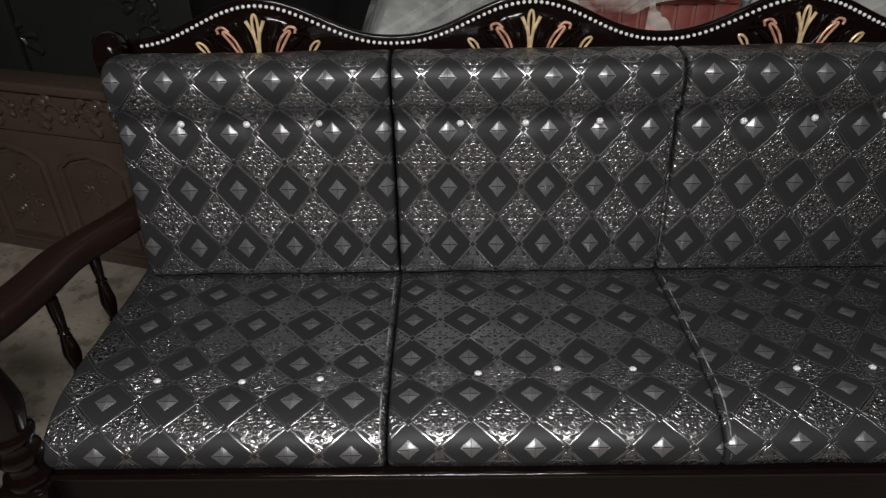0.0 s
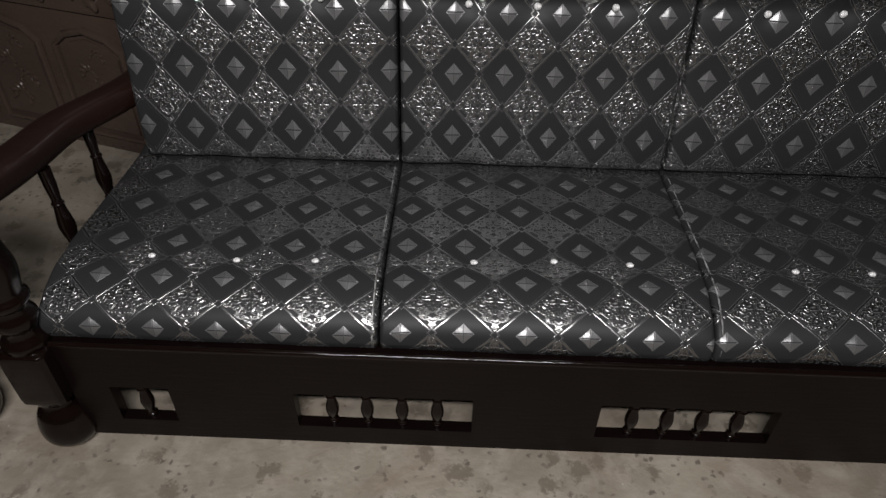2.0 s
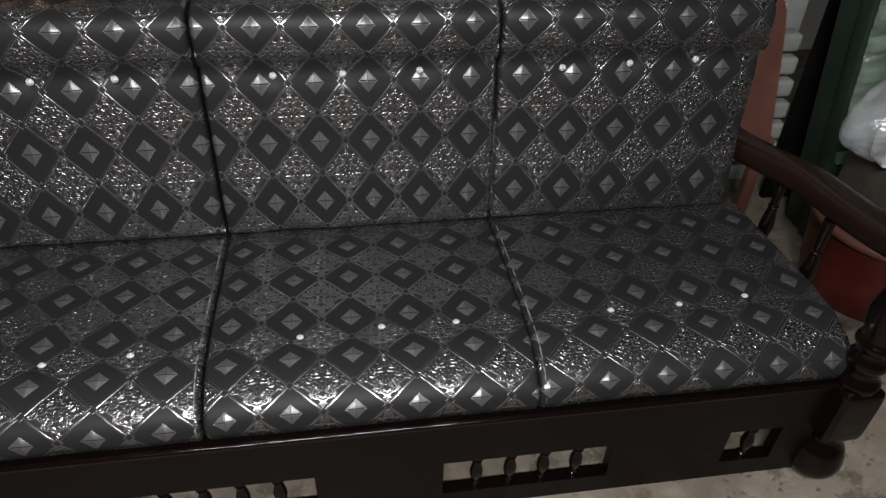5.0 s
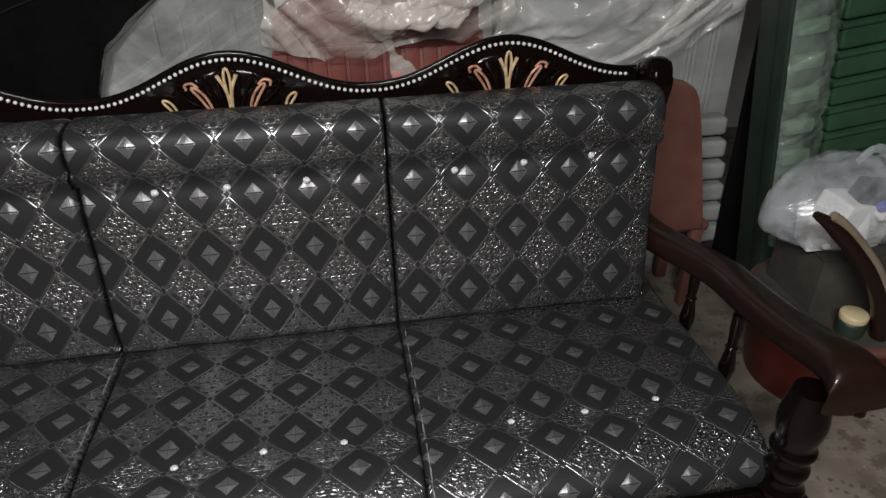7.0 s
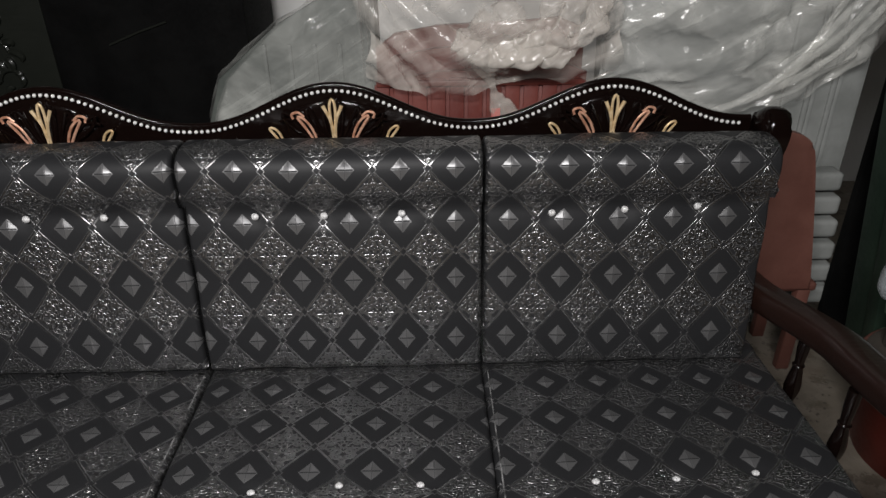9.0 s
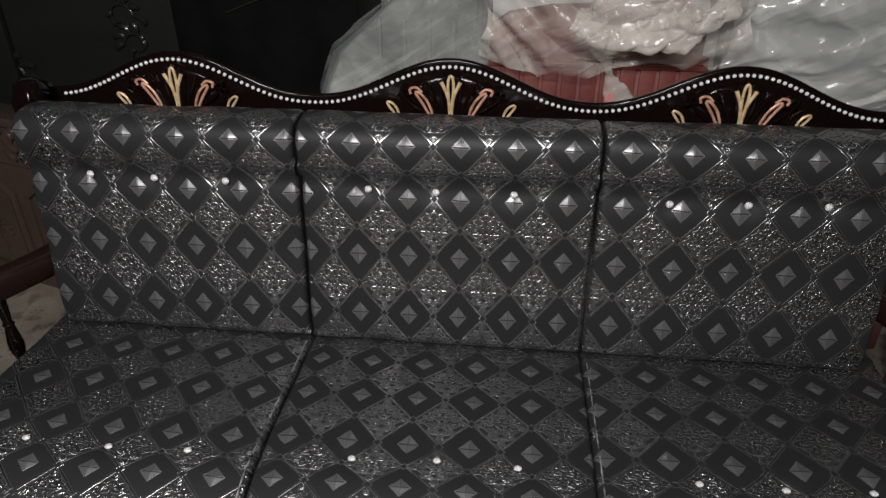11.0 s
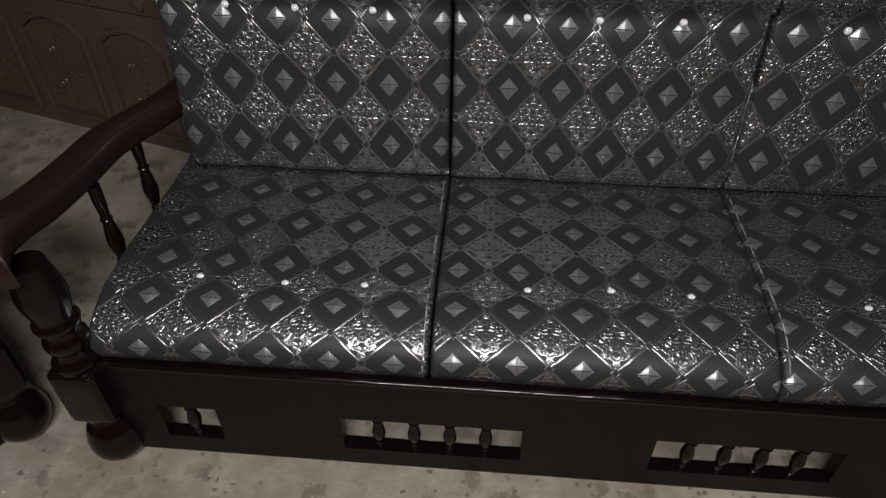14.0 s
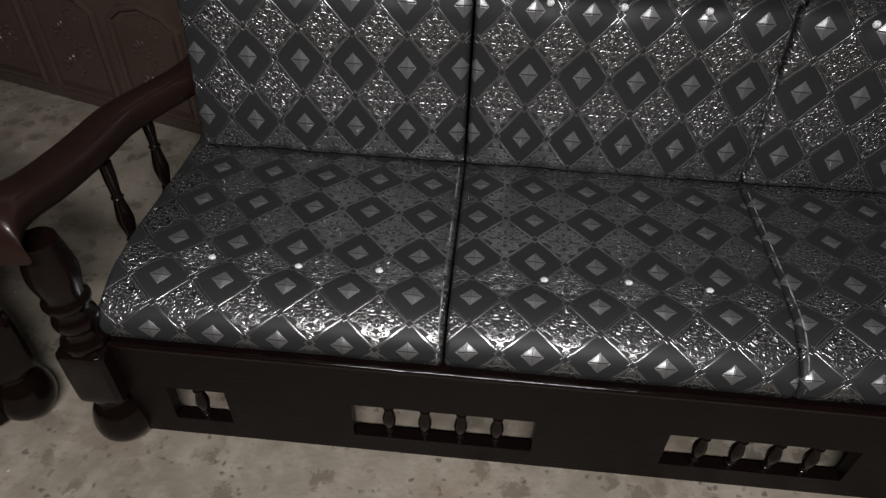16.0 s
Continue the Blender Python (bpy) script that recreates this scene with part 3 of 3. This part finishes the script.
        bm.faces.new((a[n - 1], a[0], b[0], b[n - 1]))
    bm.faces.new(rings[0])
    bm.faces.new(rings[-1][::-1])
    for f in bm.faces:
        for loop in f.loops:
            loop[uvl].uv = uvs[loop.vert]
    part("cover", bm, BROCADE, th, smooth=70)
    return th


def seat_cushion(x0, x1, u0, pitch, shift, spots, seed, label, seams=()):
    prof = [(0.58, 0.378), (0.50, 0.381), (0.42, 0.384), (0.267, 0.391), (0.146, 0.397), (0.100, 0.3975), (0.060, 0.394), (0.025, 0.3855), (-0.008, 0.373), (-0.033, 0.3575), (-0.047, 0.340), (-0.051, 0.322), (-0.050, 0.305), (-0.040, 0.295), (0.02, 0.2935), (0.30, 0.2925), (0.55, 0.294), (0.590, 0.33)]
    mid = (x0 + x1) / 2

    def sag(x, y, z):
        if z < 0.31:
            return 0, 0
        e = max(0.0, abs(x - mid) / (x1 - x0) * 2)
        down = -0.005 * e ** 6 * (1 if y < 0.5 else 0)
        for bx, by in spots:
            q = ((x - bx) ** 2 + ((y - by) * 1.2) ** 2) / 0.024 ** 2
            down -= 0.007 * math.exp(-q)
        down -= 0.003 * math.exp(-((y - 0.100) / 0.03) ** 2)
        return 0, down
    line, run, keys = smooth_line(prof + [prof[0]], 5)[:-1], [0.0], []
    for p, q in zip(line, line[1:]):
        run.append(run[-1] + (q - p).length)
    for y, z, row in ((0.50, 0.381, 1.98), (0.259, 0.391, 0.0), (0.134, 0.3975, -1.0), (0.040, 0.390, -2.0), (-0.016, 0.369, -2.5), (-0.050, 0.331, -3.0), (-0.040, 0.295, -3.33)):
        keys.append((min(zip(line, run), key=lambda pair: (pair[0] - Vector((y, z))).length)[1], row))
    th = cushion("seat_cushion", label, prof, x0, x1, u0, pitch, keys, shift, sag, seed, "seat cushions")
    for x in seams:
        part("seam", tube(smooth_line([(x, 0.46, 0.3775), (x, 0.30, 0.384), (x, 0.15, 0.3905), (x, 0.05, 0.3905), (x, -0.004, 0.3725), (x, -0.028, 0.3565), (x, -0.043, 0.339), (x, -0.0505, 0.322), (x, -0.0485, 0.306)], 6), 0.0017, 6), PIPING, th, "silvered edge seam")
    for bx, by in spots:
        part("button", ball(0.0062, 12, 8, (1.25, 1, 0.7)), CRYSTAL, th, "silvered tufting button", pose(bx, by, 0.3925))
    return th


def back_cushion(x0, x1, u0, pitch, spots, seed, label):
    prof = [(0.468, 0.389), (0.459, 0.42), (0.464, 0.50), (0.480, 0.607), (0.484, 0.68), (0.488, 0.722), (0.493, 0.746), (0.498, 0.765), (0.498, 0.777), (0.493, 0.793), (0.484, 0.815), (0.480, 0.845),
            (0.487, 0.876), (0.508, 0.895), (0.550, 0.901), (0.600, 0.893), (0.628, 0.85), (0.634, 0.70), (0.62, 0.50), (0.60, 0.40), (0.54, 0.386)]
    mid = (x0 + x1) / 2

    def sag(x, y, z):
        if y > 0.57 or z < 0.40:
            return 0, 0
        back = 0.008 * (abs(x - mid) / (x1 - x0) * 2) ** 6
        for bx, bz in spots:
            back += 0.007 * math.exp(-((x - bx) ** 2 + (z - bz) ** 2) / 0.026 ** 2)
        return back, 0
    line = smooth_line(prof + [prof[0]], 5)[:-1]
    run, table = 0.0, []
    rows = [(0.40, -3.49), (0.470, -3.0), (0.613, -2.0), (0.744, -1.0), (0.867, 0.0), (0.90, 0.27)]
    for i, p in enumerate(line):
        if i:
            run += (line[i] - line[i - 1]).length
        if i <= 56:
            table.append((run, arc_table(rows, p[1])))
    table.append((run, table[-1][1] + (run - table[-1][0]) / 0.125))
    th = cushion("back_cushion", label, prof, x0, x1, u0, pitch, table, 0.0, sag, seed, "back cushions")
    for bx, bz in spots:
        part("button", ball(0.0080, 12, 8, (1, 0.7, 1)), CRYSTAL, th, "silvered tufting button", pose(bx, 0.497, bz))
    return th


SEAT = "black brocade seat cushion with silver diamonds, lying on the sofa"
BACK = "black brocade back cushion with silver diamonds, leaning on the back rail"
seat_cushion(-0.645, -0.002, -0.304, 0.1195, 0.0, [(-0.461, 0.090), (-0.291, 0.085), (-0.137, 0.091)], 1.0, SEAT, (-0.012,))
seat_cushion(0.002, 0.6255, 0.276, 0.1175, -0.10, [(0.176, 0.103), (0.335, 0.114), (0.485, 0.111)], 5.0, SEAT)
seat_cushion(0.6265, 1.285, 0.998, 0.1175, -0.16, [(0.809, 0.108), (0.959, 0.109), (1.111, 0.118)], 9.0, SEAT, (0.638,))
back_cushion(-0.612, -0.003, -0.247, 0.1140, [(-0.464, 0.768), (-0.320, 0.765), (-0.161, 0.765)], 3.0, BACK)
back_cushion(0.003, 0.622, 0.344, 0.1110, [(0.149, 0.761), (0.292, 0.760), (0.454, 0.762)], 7.0, BACK)
back_cushion(0.628, 1.232, 0.909, 0.1155, [(0.768, 0.757), (0.921, 0.762), (1.074, 0.766)], 11.0, BACK)

# ---- the armchair beside the sofa ----
settee("wooden_armchair", "dark lacquered wooden armchair with turned posts beside the sofa", "armchair", pose(-1.161, -0.268, 0, 0, 0, 52), 0.345, [(-0.12, 0.12, 2)], False)

# ---- behind the sofa: stacked chairs under film ----


def ribbed_back(th, outline, y, thick, material, ribs, z0, z1, name="chair_back"):
    sh = part(name, slab(outline, "y", y, y + thick, 0.008), material, th)
    for x in ribs:
        part("rib", box(x - 0.007, x + 0.007, y - 0.009, y + 0.003, z0, z1, 0.004), material, sh)
    return sh


def sheet(name, label, place, nu, nv, material, crumple, scale, seed, ridged=0.6):
    """A draped film: place gives a point for (s, t) in 0..1."""
    bm = bmesh.new()
    grid = [[bm.verts.new(place(i / nu, j / nv)) for i in range(nu + 1)] for j in range(nv + 1)]
    for j in range(nv):
        for i in range(nu):
            bm.faces.new((grid[j][i], grid[j][i + 1], grid[j + 1][i + 1], grid[j + 1][i]))
    ruffle(bm, crumple, scale, seed, ridged)
    return tagged(part(name, bm, material, None, smooth=180), label, "plastic film")


# grey-green chairs, their edge leaning to the right
stack = thing("grey_chair_stack", "grey-green plastic chairs stacked and wrapped in clear film", "chair stack")
SLOPE = [(-0.14, 0.0), (-0.125, 0.76), (-0.080, 0.885), (0.10, 1.03), (0.235, 1.105), (0.33, 1.16), (0.345, 0.0)]
for i in range(4):
    ribbed_back(stack, [(x + 0.012 * i, z) for x, z in SLOPE], 1.15 + 0.07 * i, 0.03, GREENGREY, (0.06, 0.13, 0.20, 0.27) if i == 0 else (), 0.10, 0.98)


def wrap_grey(s, t):
    z = 0.30 + 0.86 * t
    left = arc_table([(0.0, -0.16), (0.76, -0.140), (0.885, -0.092), (1.03, 0.09), (1.105, 0.225), (1.17, 0.33)], z)
    return (left + (0.372 - left) * s, 1.125 - 0.030 * math.sin(math.pi * s) + 0.10 * max(0, 0.10 - s) * 10, z)


sheet("film_wrap", "clear polythene film pulled tight round grey chairs", wrap_grey, 60, 70, THINFILM, 0.014, 4.0, 3.0, 0.7)

# red chairs with woven backs
stack = thing("red_chair_stack", "dusty red plastic chairs with slatted backs, stacked", "chair stack")
for i in range(3):
    RIM = [(0.36, 0.0), (0.36, 0.84), (0.42, 0.885), (0.54, 0.905), (0.78, 0.915), (0.90, 0.925), (0.962, 0.90), (0.965, 0.0)]
    sh = ribbed_back(stack, [(x, z + 0.05 * i) for x, z in RIM], 1.11 + 0.07 * i, 0.025, RED, (), 0.1, 0.8)
    if i == 0:
        for k in range(11):
            x = 0.385 + 0.0525 * k
            part("slat", box(x - 0.021, x + 0.021, 1.102, 1.113, 0.55, 0.872 + 0.02 * math.sin(k * 0.3), 0.004), RED, sh)
        part("cross_bar", box(0.37, 0.955, 1.096, 1.106, 0.868, 0.884, 0.004), RED, sh)
tagged(part("price_tag", box(0.690, 0.716, 1.070, 1.074, 0.776, 0.812, 0.001), LABELRED, None), "small red and white paper tag hanging from film", "tag")


def bundle(s, t):
    low = 0.905 - 0.020 * math.sin(7 * s) - 0.03 * math.sin(math.pi * s)
    z = low + (1.42 - low) * t
    ring = math.hypot(s - 0.62, (t - 0.75) * 0.8)
    return (0.345 + 0.66 * s + 0.02 * math.sin(9 * t), 1.085 + 0.016 * math.sin(46 * ring + 2 * s) - 0.13 * math.sin(math.pi * min(1, t * 1.3 + 0.08)) * (0.4 + 0.6 * math.sin(math.pi * s)), z)


sheet("film_drape", "bunched cream polythene lying over red chairs", bundle, 150, 130, WARMFILM, 0.034, 3.6, 8.0, 0.75)
for k, (x, w, top) in enumerate(((0.80, 0.040, 1.25), (0.85, 0.045, 1.3), (0.91, 0.040, 1.32))):
    pts = smooth_line([(x - 0.22, 0.99, 1.02 + 0.05 * k), (x - 0.12, 0.96, 0.985), (x - 0.02, 0.95, 1.02), (x + 0.03, 0.96, 1.10), (x + 0.05, 0.98, top)], 22)
    tagged(part("film_roll", ruffle(tube(pts, w, 36, 0.7), 0.034, 8.0, k * 3.0, 0.8), WARMFILM, None, smooth=180), "rolled fold of cream polythene on the chairs", "plastic film")
tail = smooth_line([(0.645, 1.00, 0.99), (0.67, 1.01, 0.93), (0.690, 1.03, 0.885), (0.700, 1.05, 0.85), (0.725, 1.06, 0.80), (0.735, 1.065, 0.775)], 8)
tagged(part("film_tail", ruffle(tube(tail, 0.034, 18, 0.45, taper=lambda t: 1.25 - 1.0 * math.sin(math.pi * min(1, t * 1.15)) ** 2 + 0.15 * t), 0.012, 14.0, 5.0), WARMFILM, None, smooth=180), "twisted tail of clear film hanging over red chairs", "plastic film")

# pale chairs on the right
stack = thing("pale_chair_stack", "pale grey plastic chairs stacked and wrapped in clear film", "chair stack")
for i in range(3):
    ribbed_back(stack, [(1.02 + 0.02 * i, 0.0), (1.02, 1.25), (1.79, 1.25), (1.80 + 0.02 * i, 0.0)], 1.16 + 0.07 * i, 0.03, GREY, (1.56, 1.63, 1.645, 1.70, 1.715) if i == 0 else (), 0.10, 1.2)

for i in range(6):
    part("seat_rim", box(1.50, 1.775 + 0.006 * (5 - i), 1.045 + 0.01 * i, 1.17, 0.15 + 0.075 * i, 0.210 + 0.075 * i, 0.016, 3), GREY, stack, "pale rim of a nested chair")


def bundle_right(s, t):
    low = arc_table([(0.0, 0.86), (0.12, 0.84), (0.55, 0.785), (0.82, 0.84), (1.0, 0.96)], s)
    z = low + (1.45 - low) * t
    pleat = math.sin(34 * (t - 0.55 * s) + 5 * math.sin(3 * s)) * 0.012
    return (0.985 + 0.78 * s + 0.03 * math.sin(5 * t) * (1 - s), 1.125 + pleat - 0.10 * math.sin(math.pi * min(1, t * 1.2 + 0.05)) * (0.5 + 0.5 * math.sin(math.pi * s)), z)


sheet("film_drape", "crumpled clear polythene gathered over pale chairs", bundle_right, 160, 120, FILM, 0.042, 3.8, 14.0, 0.75)
for k in range(4):
    pts = smooth_line([(1.30 + 0.06 * k, 1.04, 0.80 + 0.02 * k), (1.45 + 0.03 * k, 1.03, 0.86 + 0.04 * k), (1.60, 1.03, 0.95 + 0.05 * k), (1.72, 1.05, 1.08 + 0.05 * k)], 8)
    tagged(part("film_fold", ruffle(tube(pts, 0.012, 10, 0.6), 0.006, 12.0, k), FILM, None, smooth=180), "tight fold of clear film over pale chairs", "plastic film")

# faded red chair
chair = thing("red_plastic_chair", "faded brick-red plastic chair with a rounded back, behind the arm rest", "chair")
part("backrest", slab([tuple(p) for p in smooth_line([(1.28, 0.30), (1.24, 0.60), (1.27, 0.755), (1.33, 0.79), (1.45, 0.79), (1.515, 0.765), (1.545, 0.70), (1.59, 0.50), (1.63, 0.30)], 5)], "y", 0.89, 0.915, 0.010, 3), BRICKRED, chair)
part("seat", box(1.26, 1.66, 0.905, 1.11, 0.285, 0.315, 0.012, 3), BRICKRED, chair)
for x in (1.29, 1.62):
    for y in (0.915, 1.09):
        part("leg", box(x - 0.02, x + 0.02, y - 0.015, y + 0.015, 0.0, 0.295, 0.006), BRICKRED, chair)

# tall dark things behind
# The cabinet's black stands in for the darkness of an unlit recess.
cab = thing("dark_recess_cabinet", "tall cabinet behind the sofa, its matt black standing in for unlit depth", "cabinet")
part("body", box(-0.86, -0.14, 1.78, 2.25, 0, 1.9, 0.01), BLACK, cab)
part("door_edge", tube([(-0.645, 1.775, 0.861), (-0.53, 1.775, 0.905), (-0.425, 1.775, 0.939)], 0.004, 6), DIMWOOD, cab)
head = thing("carved_headboard", "black-stained carved wooden headboard leaning behind the bed end", "headboard")
part("board", box(-3.2, -0.87, 1.80, 1.86, 0, 1.7, 0.006), DIMWOOD, head)
for x in (-2.55, -1.62):
    part("upright", box(x - 0.06, x + 0.06, 1.765, 1.80, 0, 1.7, 0.012), DIMWOOD, head)


def foliage(name, size, flip, seed, material, parent, at, r=0.16):
    """A curled acanthus spray: a hooked stem with tapering leaves that bend off it, in x and z."""
    rnd = random.Random(seed)
    stem = [Vector((flip * size * (0.95 * math.cos(a) * (1 - 0.10 * a)), 0, size * (0.9 * math.sin(a) * (1 - 0.10 * a)))) for a in [0.30 * i for i in range(16)]]
    spray = part(name, tube(stem, size * r, 7, 0.8, taper=lambda t: 1.0 - 0.55 * t), material, parent, at=at)
    for i in (0, 2, 4, 6, 9, 12):
        p = stem[i]
        way = p.normalized() if i < 9 else Vector((-p.z, 0, p.x)).normalized()
        turn = Vector((way.z, 0, -way.x)) * flip
        ln = size * rnd.uniform(0.55, 0.95) * (1.0 if i < 9 else 0.6)
        line = smooth_line([p, p + way * ln * 0.5 + turn * ln * 0.10, p + way * ln * 0.85 + turn * ln * 0.42, p + way * ln * 0.75 + turn * ln * 0.72], 4)
        part("leaf", tube(line, size * r * 1.15, 7, 0.75, taper=lambda t: 0.35 + 1.0 * math.sin(math.pi * min(1.0, 0.15 + 0.8 * t))), material, spray)


for k in range(7):
    foliage("carved_scroll", 0.066, 1 - 2 * (k % 2), k, DIMWOOD, head, pose(-2.45 + 0.14 * k, 1.792, 0.60 + 0.015 * math.sin(k)))
for k in range(5):
    foliage("carved_scroll", 0.055, 1 - 2 * (k % 2), 20 + k, DIMWOOD, head, pose(-1.06 + 0.025 * math.sin(k * 2), 1.792, 0.62 + 0.11 * k))

# carved bed end
bed = thing("carved_bed_end", "dark brown carved bed end with panels and scroll border", "bed", pose(-0.86, 1.045, 0, 0, 0, 163))
part("board", box(0.0, 1.7, -0.03, 0.0, 0.0, 0.63, 0.004), BEDWOOD, bed)
part("top_ledge", box(-0.02, 1.72, -0.09, 0.030, 0.63, 0.66, 0.010, 3), BEDWOOD, bed)
part("border", box(0.0, 1.7, 0.0, 0.012, 0.49, 0.63, 0.004), BEDWOOD, bed)
for k in range(17):
    f = 1 - 2 * (k % 2)
    foliage("carved_scroll", 0.045, f, 40 + k, BEDWOOD, bed, pose(0.06 + 0.098 * k, 0.018, 0.560 + 0.008 * f, 0, 20 * f, 0), 0.20)
for k in range(5):
    x0 = 0.06 + 0.33 * k
    arch = [(x0, 0.06), (x0 + 0.26, 0.06), (x0 + 0.26, 0.37), (x0 + 0.21, 0.41), (x0 + 0.13, 0.43), (x0 + 0.05, 0.41), (x0, 0.37)]
    part("panel_frame", tube([(x, 0, z) for x, z in arch], 0.012, 8, closed=True), BEDWOOD, bed, at=pose(0, 0.004, 0))
    inner = [(x0 + 0.13 + (x - x0 - 0.13) * 0.84, 0.24 + (z - 0.24) * 0.86) for x, z in arch]
    part("panel_field", slab(inner, "y", 0.0, 0.009, 0), BEDWOOD, bed)
    for j in range(4):
        foliage("carved_spray", 0.034 - 0.004 * j, 1 - 2 * (j % 2), 70 + 5 * k + j, BEDWOOD, bed, pose(x0 + 0.13 + 0.018 * (1 - 2 * (j % 2)), 0.011, 0.15 + 0.065 * j))

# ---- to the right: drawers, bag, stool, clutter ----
# Black sheet added where only a shaded gap lies between chairs and drawers.
tagged(part("dark_gap_sheet", ruffle(slab([(1.775, 0.0), (1.765, 1.6), (2.15, 1.6), (2.15, 0.0)], "y", 1.02, 1.05, 0.006), 0.01, 5.0), BLACK, None), "black sheet standing in for the shaded gap between chairs and drawers", "cloth")
unit = thing("drawer_unit", "green plastic drawer unit with lipped fronts, wrapped in film", "drawer unit", pose(1.79, 0.78, 0, 0, -7.5, 0))
part("body", box(0.012, 0.75, 0.02, 0.13, 0, 1.5, 0.01), DARKGREEN, unit)
part("corner_post", box(0.0, 0.115, -0.02, 0.03, 0, 1.5, 0.012), DARKGREEN, unit)
for i in range(16):
    part("latch", box(0.018, 0.100, -0.040, -0.016, 0.035 + i * 0.09, 0.074 + i * 0.09, 0.008), PALEGREEN, unit, "pale green latch")
for i in range(19):
    z = 0.02 + i * 0.077
    fr = part("drawer_front", box(0.16, 0.74, -0.012, 0.03, z, z + 0.071, 0.010, 3), GREEN, unit)
    part("lip", tube([(0.15, -0.014, z + 0.064), (0.74, -0.014, z + 0.064)], 0.008, 8), GREEN, fr)
for z, w in ((0.78, 0.06), (0.71, 0.07)):
    lb = part("label", box(0.42, 0.42 + w, -0.026, -0.022, z, z + 0.032, 0.001), WHITE, unit, "white paper label with a red edge")
    part("label_edge", box(0.41, 0.424, -0.028, -0.023, z, z + 0.032, 0.001), LABELRED, lb)
sheet("film_strip", "strip of clear film taped down the drawer unit", lambda s, t: (1.785 - 0.1317 * (0.45 + 1.0 * t) + 0.12 * s, 0.735 - 0.02 * math.sin(3.1 * s), 0.45 + 1.0 * t), 14, 90, CLEAR, 0.016, 16.0, 2.0)

bm = ball(1.0, 64, 40, (0.225, 0.115, 0.145), (0, 0, 0))
for v in bm.verts:
    if v.co.z < 0:
        v.co.z *= 0.75
    v.co.x += 0.10 * max(0, v.co.z) - 0.18 * max(0, -v.co.x - 0.12)
bag = part("carrier_bag", ruffle(bm, 0.030, 7.0, 4.0), BAGFILM, None, smooth=180)
bag.matrix_world = pose(1.80, 0.54, 0.548) @ Matrix.Diagonal((0.95, 0.95, 0.93, 1))
tagged(bag, "translucent white carrier bag full of packets on a box", "bag")
part("handle", ruffle(tube(smooth_line([(-0.02, 0, 0.13), (0.02, 0.0, 0.165), (0.07, 0, 0.15), (0.11, 0, 0.10)], 8), 0.016, 12, 0.4), 0.008, 15.0), BAGFILM, bag)
for name, m, size, mat, lab in (("packet", pose(0.0, -0.02, -0.03, 8, 12, 14), (0.11, 0.05, 0.07), WHITE, "white packet inside the bag"), ("packet", pose(-0.06, -0.03, -0.035, 0, -8, -10), (0.08, 0.04, 0.06), WHITE, "white packet inside the bag"),
                                ("packet", pose(0.055, -0.075, 0.045, 20, -12, 0), (0.045, 0.02, 0.014), BLUE, "blue packet in the mouth of the bag"), ("packet", pose(0.06, -0.078, 0.018, 20, -12, 0), (0.045, 0.02, 0.012), WHITE, "white packet in the mouth of the bag"),
                                ("packet", pose(0.05, -0.05, 0.06, 15, 10, 0), (0.085, 0.03, 0.03), BLACK, "black packet in the mouth of the bag")):
    part(name, box(-size[0], size[0], -size[1], size[1], -size[2], size[2], 0.012, 3), mat, bag, lab, m)

tub = thing("storage_tub", "red plastic tub with a dark lid, holding up the bag", "tub", pose(1.85, 0.53, 0))
part("tub_body", lathe([(0.185, 0.0), (0.195, 0.01), (0.225, 0.235), (0.222, 0.25)], 40), DEEPRED, tub)
part("rim", lathe([(0.222, 0.236), (0.236, 0.240), (0.236, 0.256), (0.222, 0.262)], 40), BRICKRED, tub, "pale red rim")
part("lid", lathe([(0.215, 0.258), (0.220, 0.262), (0.205, 0.270), (0.02, 0.271)], 40), CARD, tub, "dark dusty lid")
crate = thing("cardboard_box", "dark cardboard box on a red tub, under a carrier bag", "box", pose(1.86, 0.565, 0.271))
part("carton", box(-0.145, 0.145, -0.10, 0.10, 0, 0.165, 0.006), CARD, crate)
part("flap", box(-0.15, 0.15, -0.105, -0.005, 0.165, 0.170, 0.001), CARD, crate)
part("flap", box(-0.15, 0.15, 0.002, 0.105, 0.165, 0.170, 0.001), CARD, crate)
jar = thing("glass_jar", "dark jar with a cream lid on the tub", "jar", pose(1.765, 0.375, 0.2715))
part("jar_body", lathe([(0.03, 0.0), (0.034, 0.004), (0.034, 0.034), (0.030, 0.042)], 20), DARKGREEN, jar)
part("lid", lathe([(0.032, 0.042), (0.034, 0.046), (0.034, 0.058), (0.030, 0.062)], 20), CREAM, jar, "cream screw lid")
arm = thing("bent_wood_chair", "chair arm of bent wood with a pale edge", "chair", pose(0, 0.345, 0))
bar = smooth_line([(1.545, 0, 0.650), (1.60, 0, 0.612), (1.669, 0, 0.547), (1.74, 0, 0.465), (1.80, 0, 0.36), (1.84, 0, 0.20), (1.86, 0, 0.0)], 8)
part("arm_bar", tube(bar, 0.020, 12, 1.0, taper=lambda t: 0.45 + 0.55 * min(1, t * 5)), BROWNWOOD, arm)
part("pale_edge", tube([p + Vector((0.017, -0.006, 0.010)) for p in bar[3:]], 0.011, 10), PALEWOOD, arm, "worn pale edge of the arm")
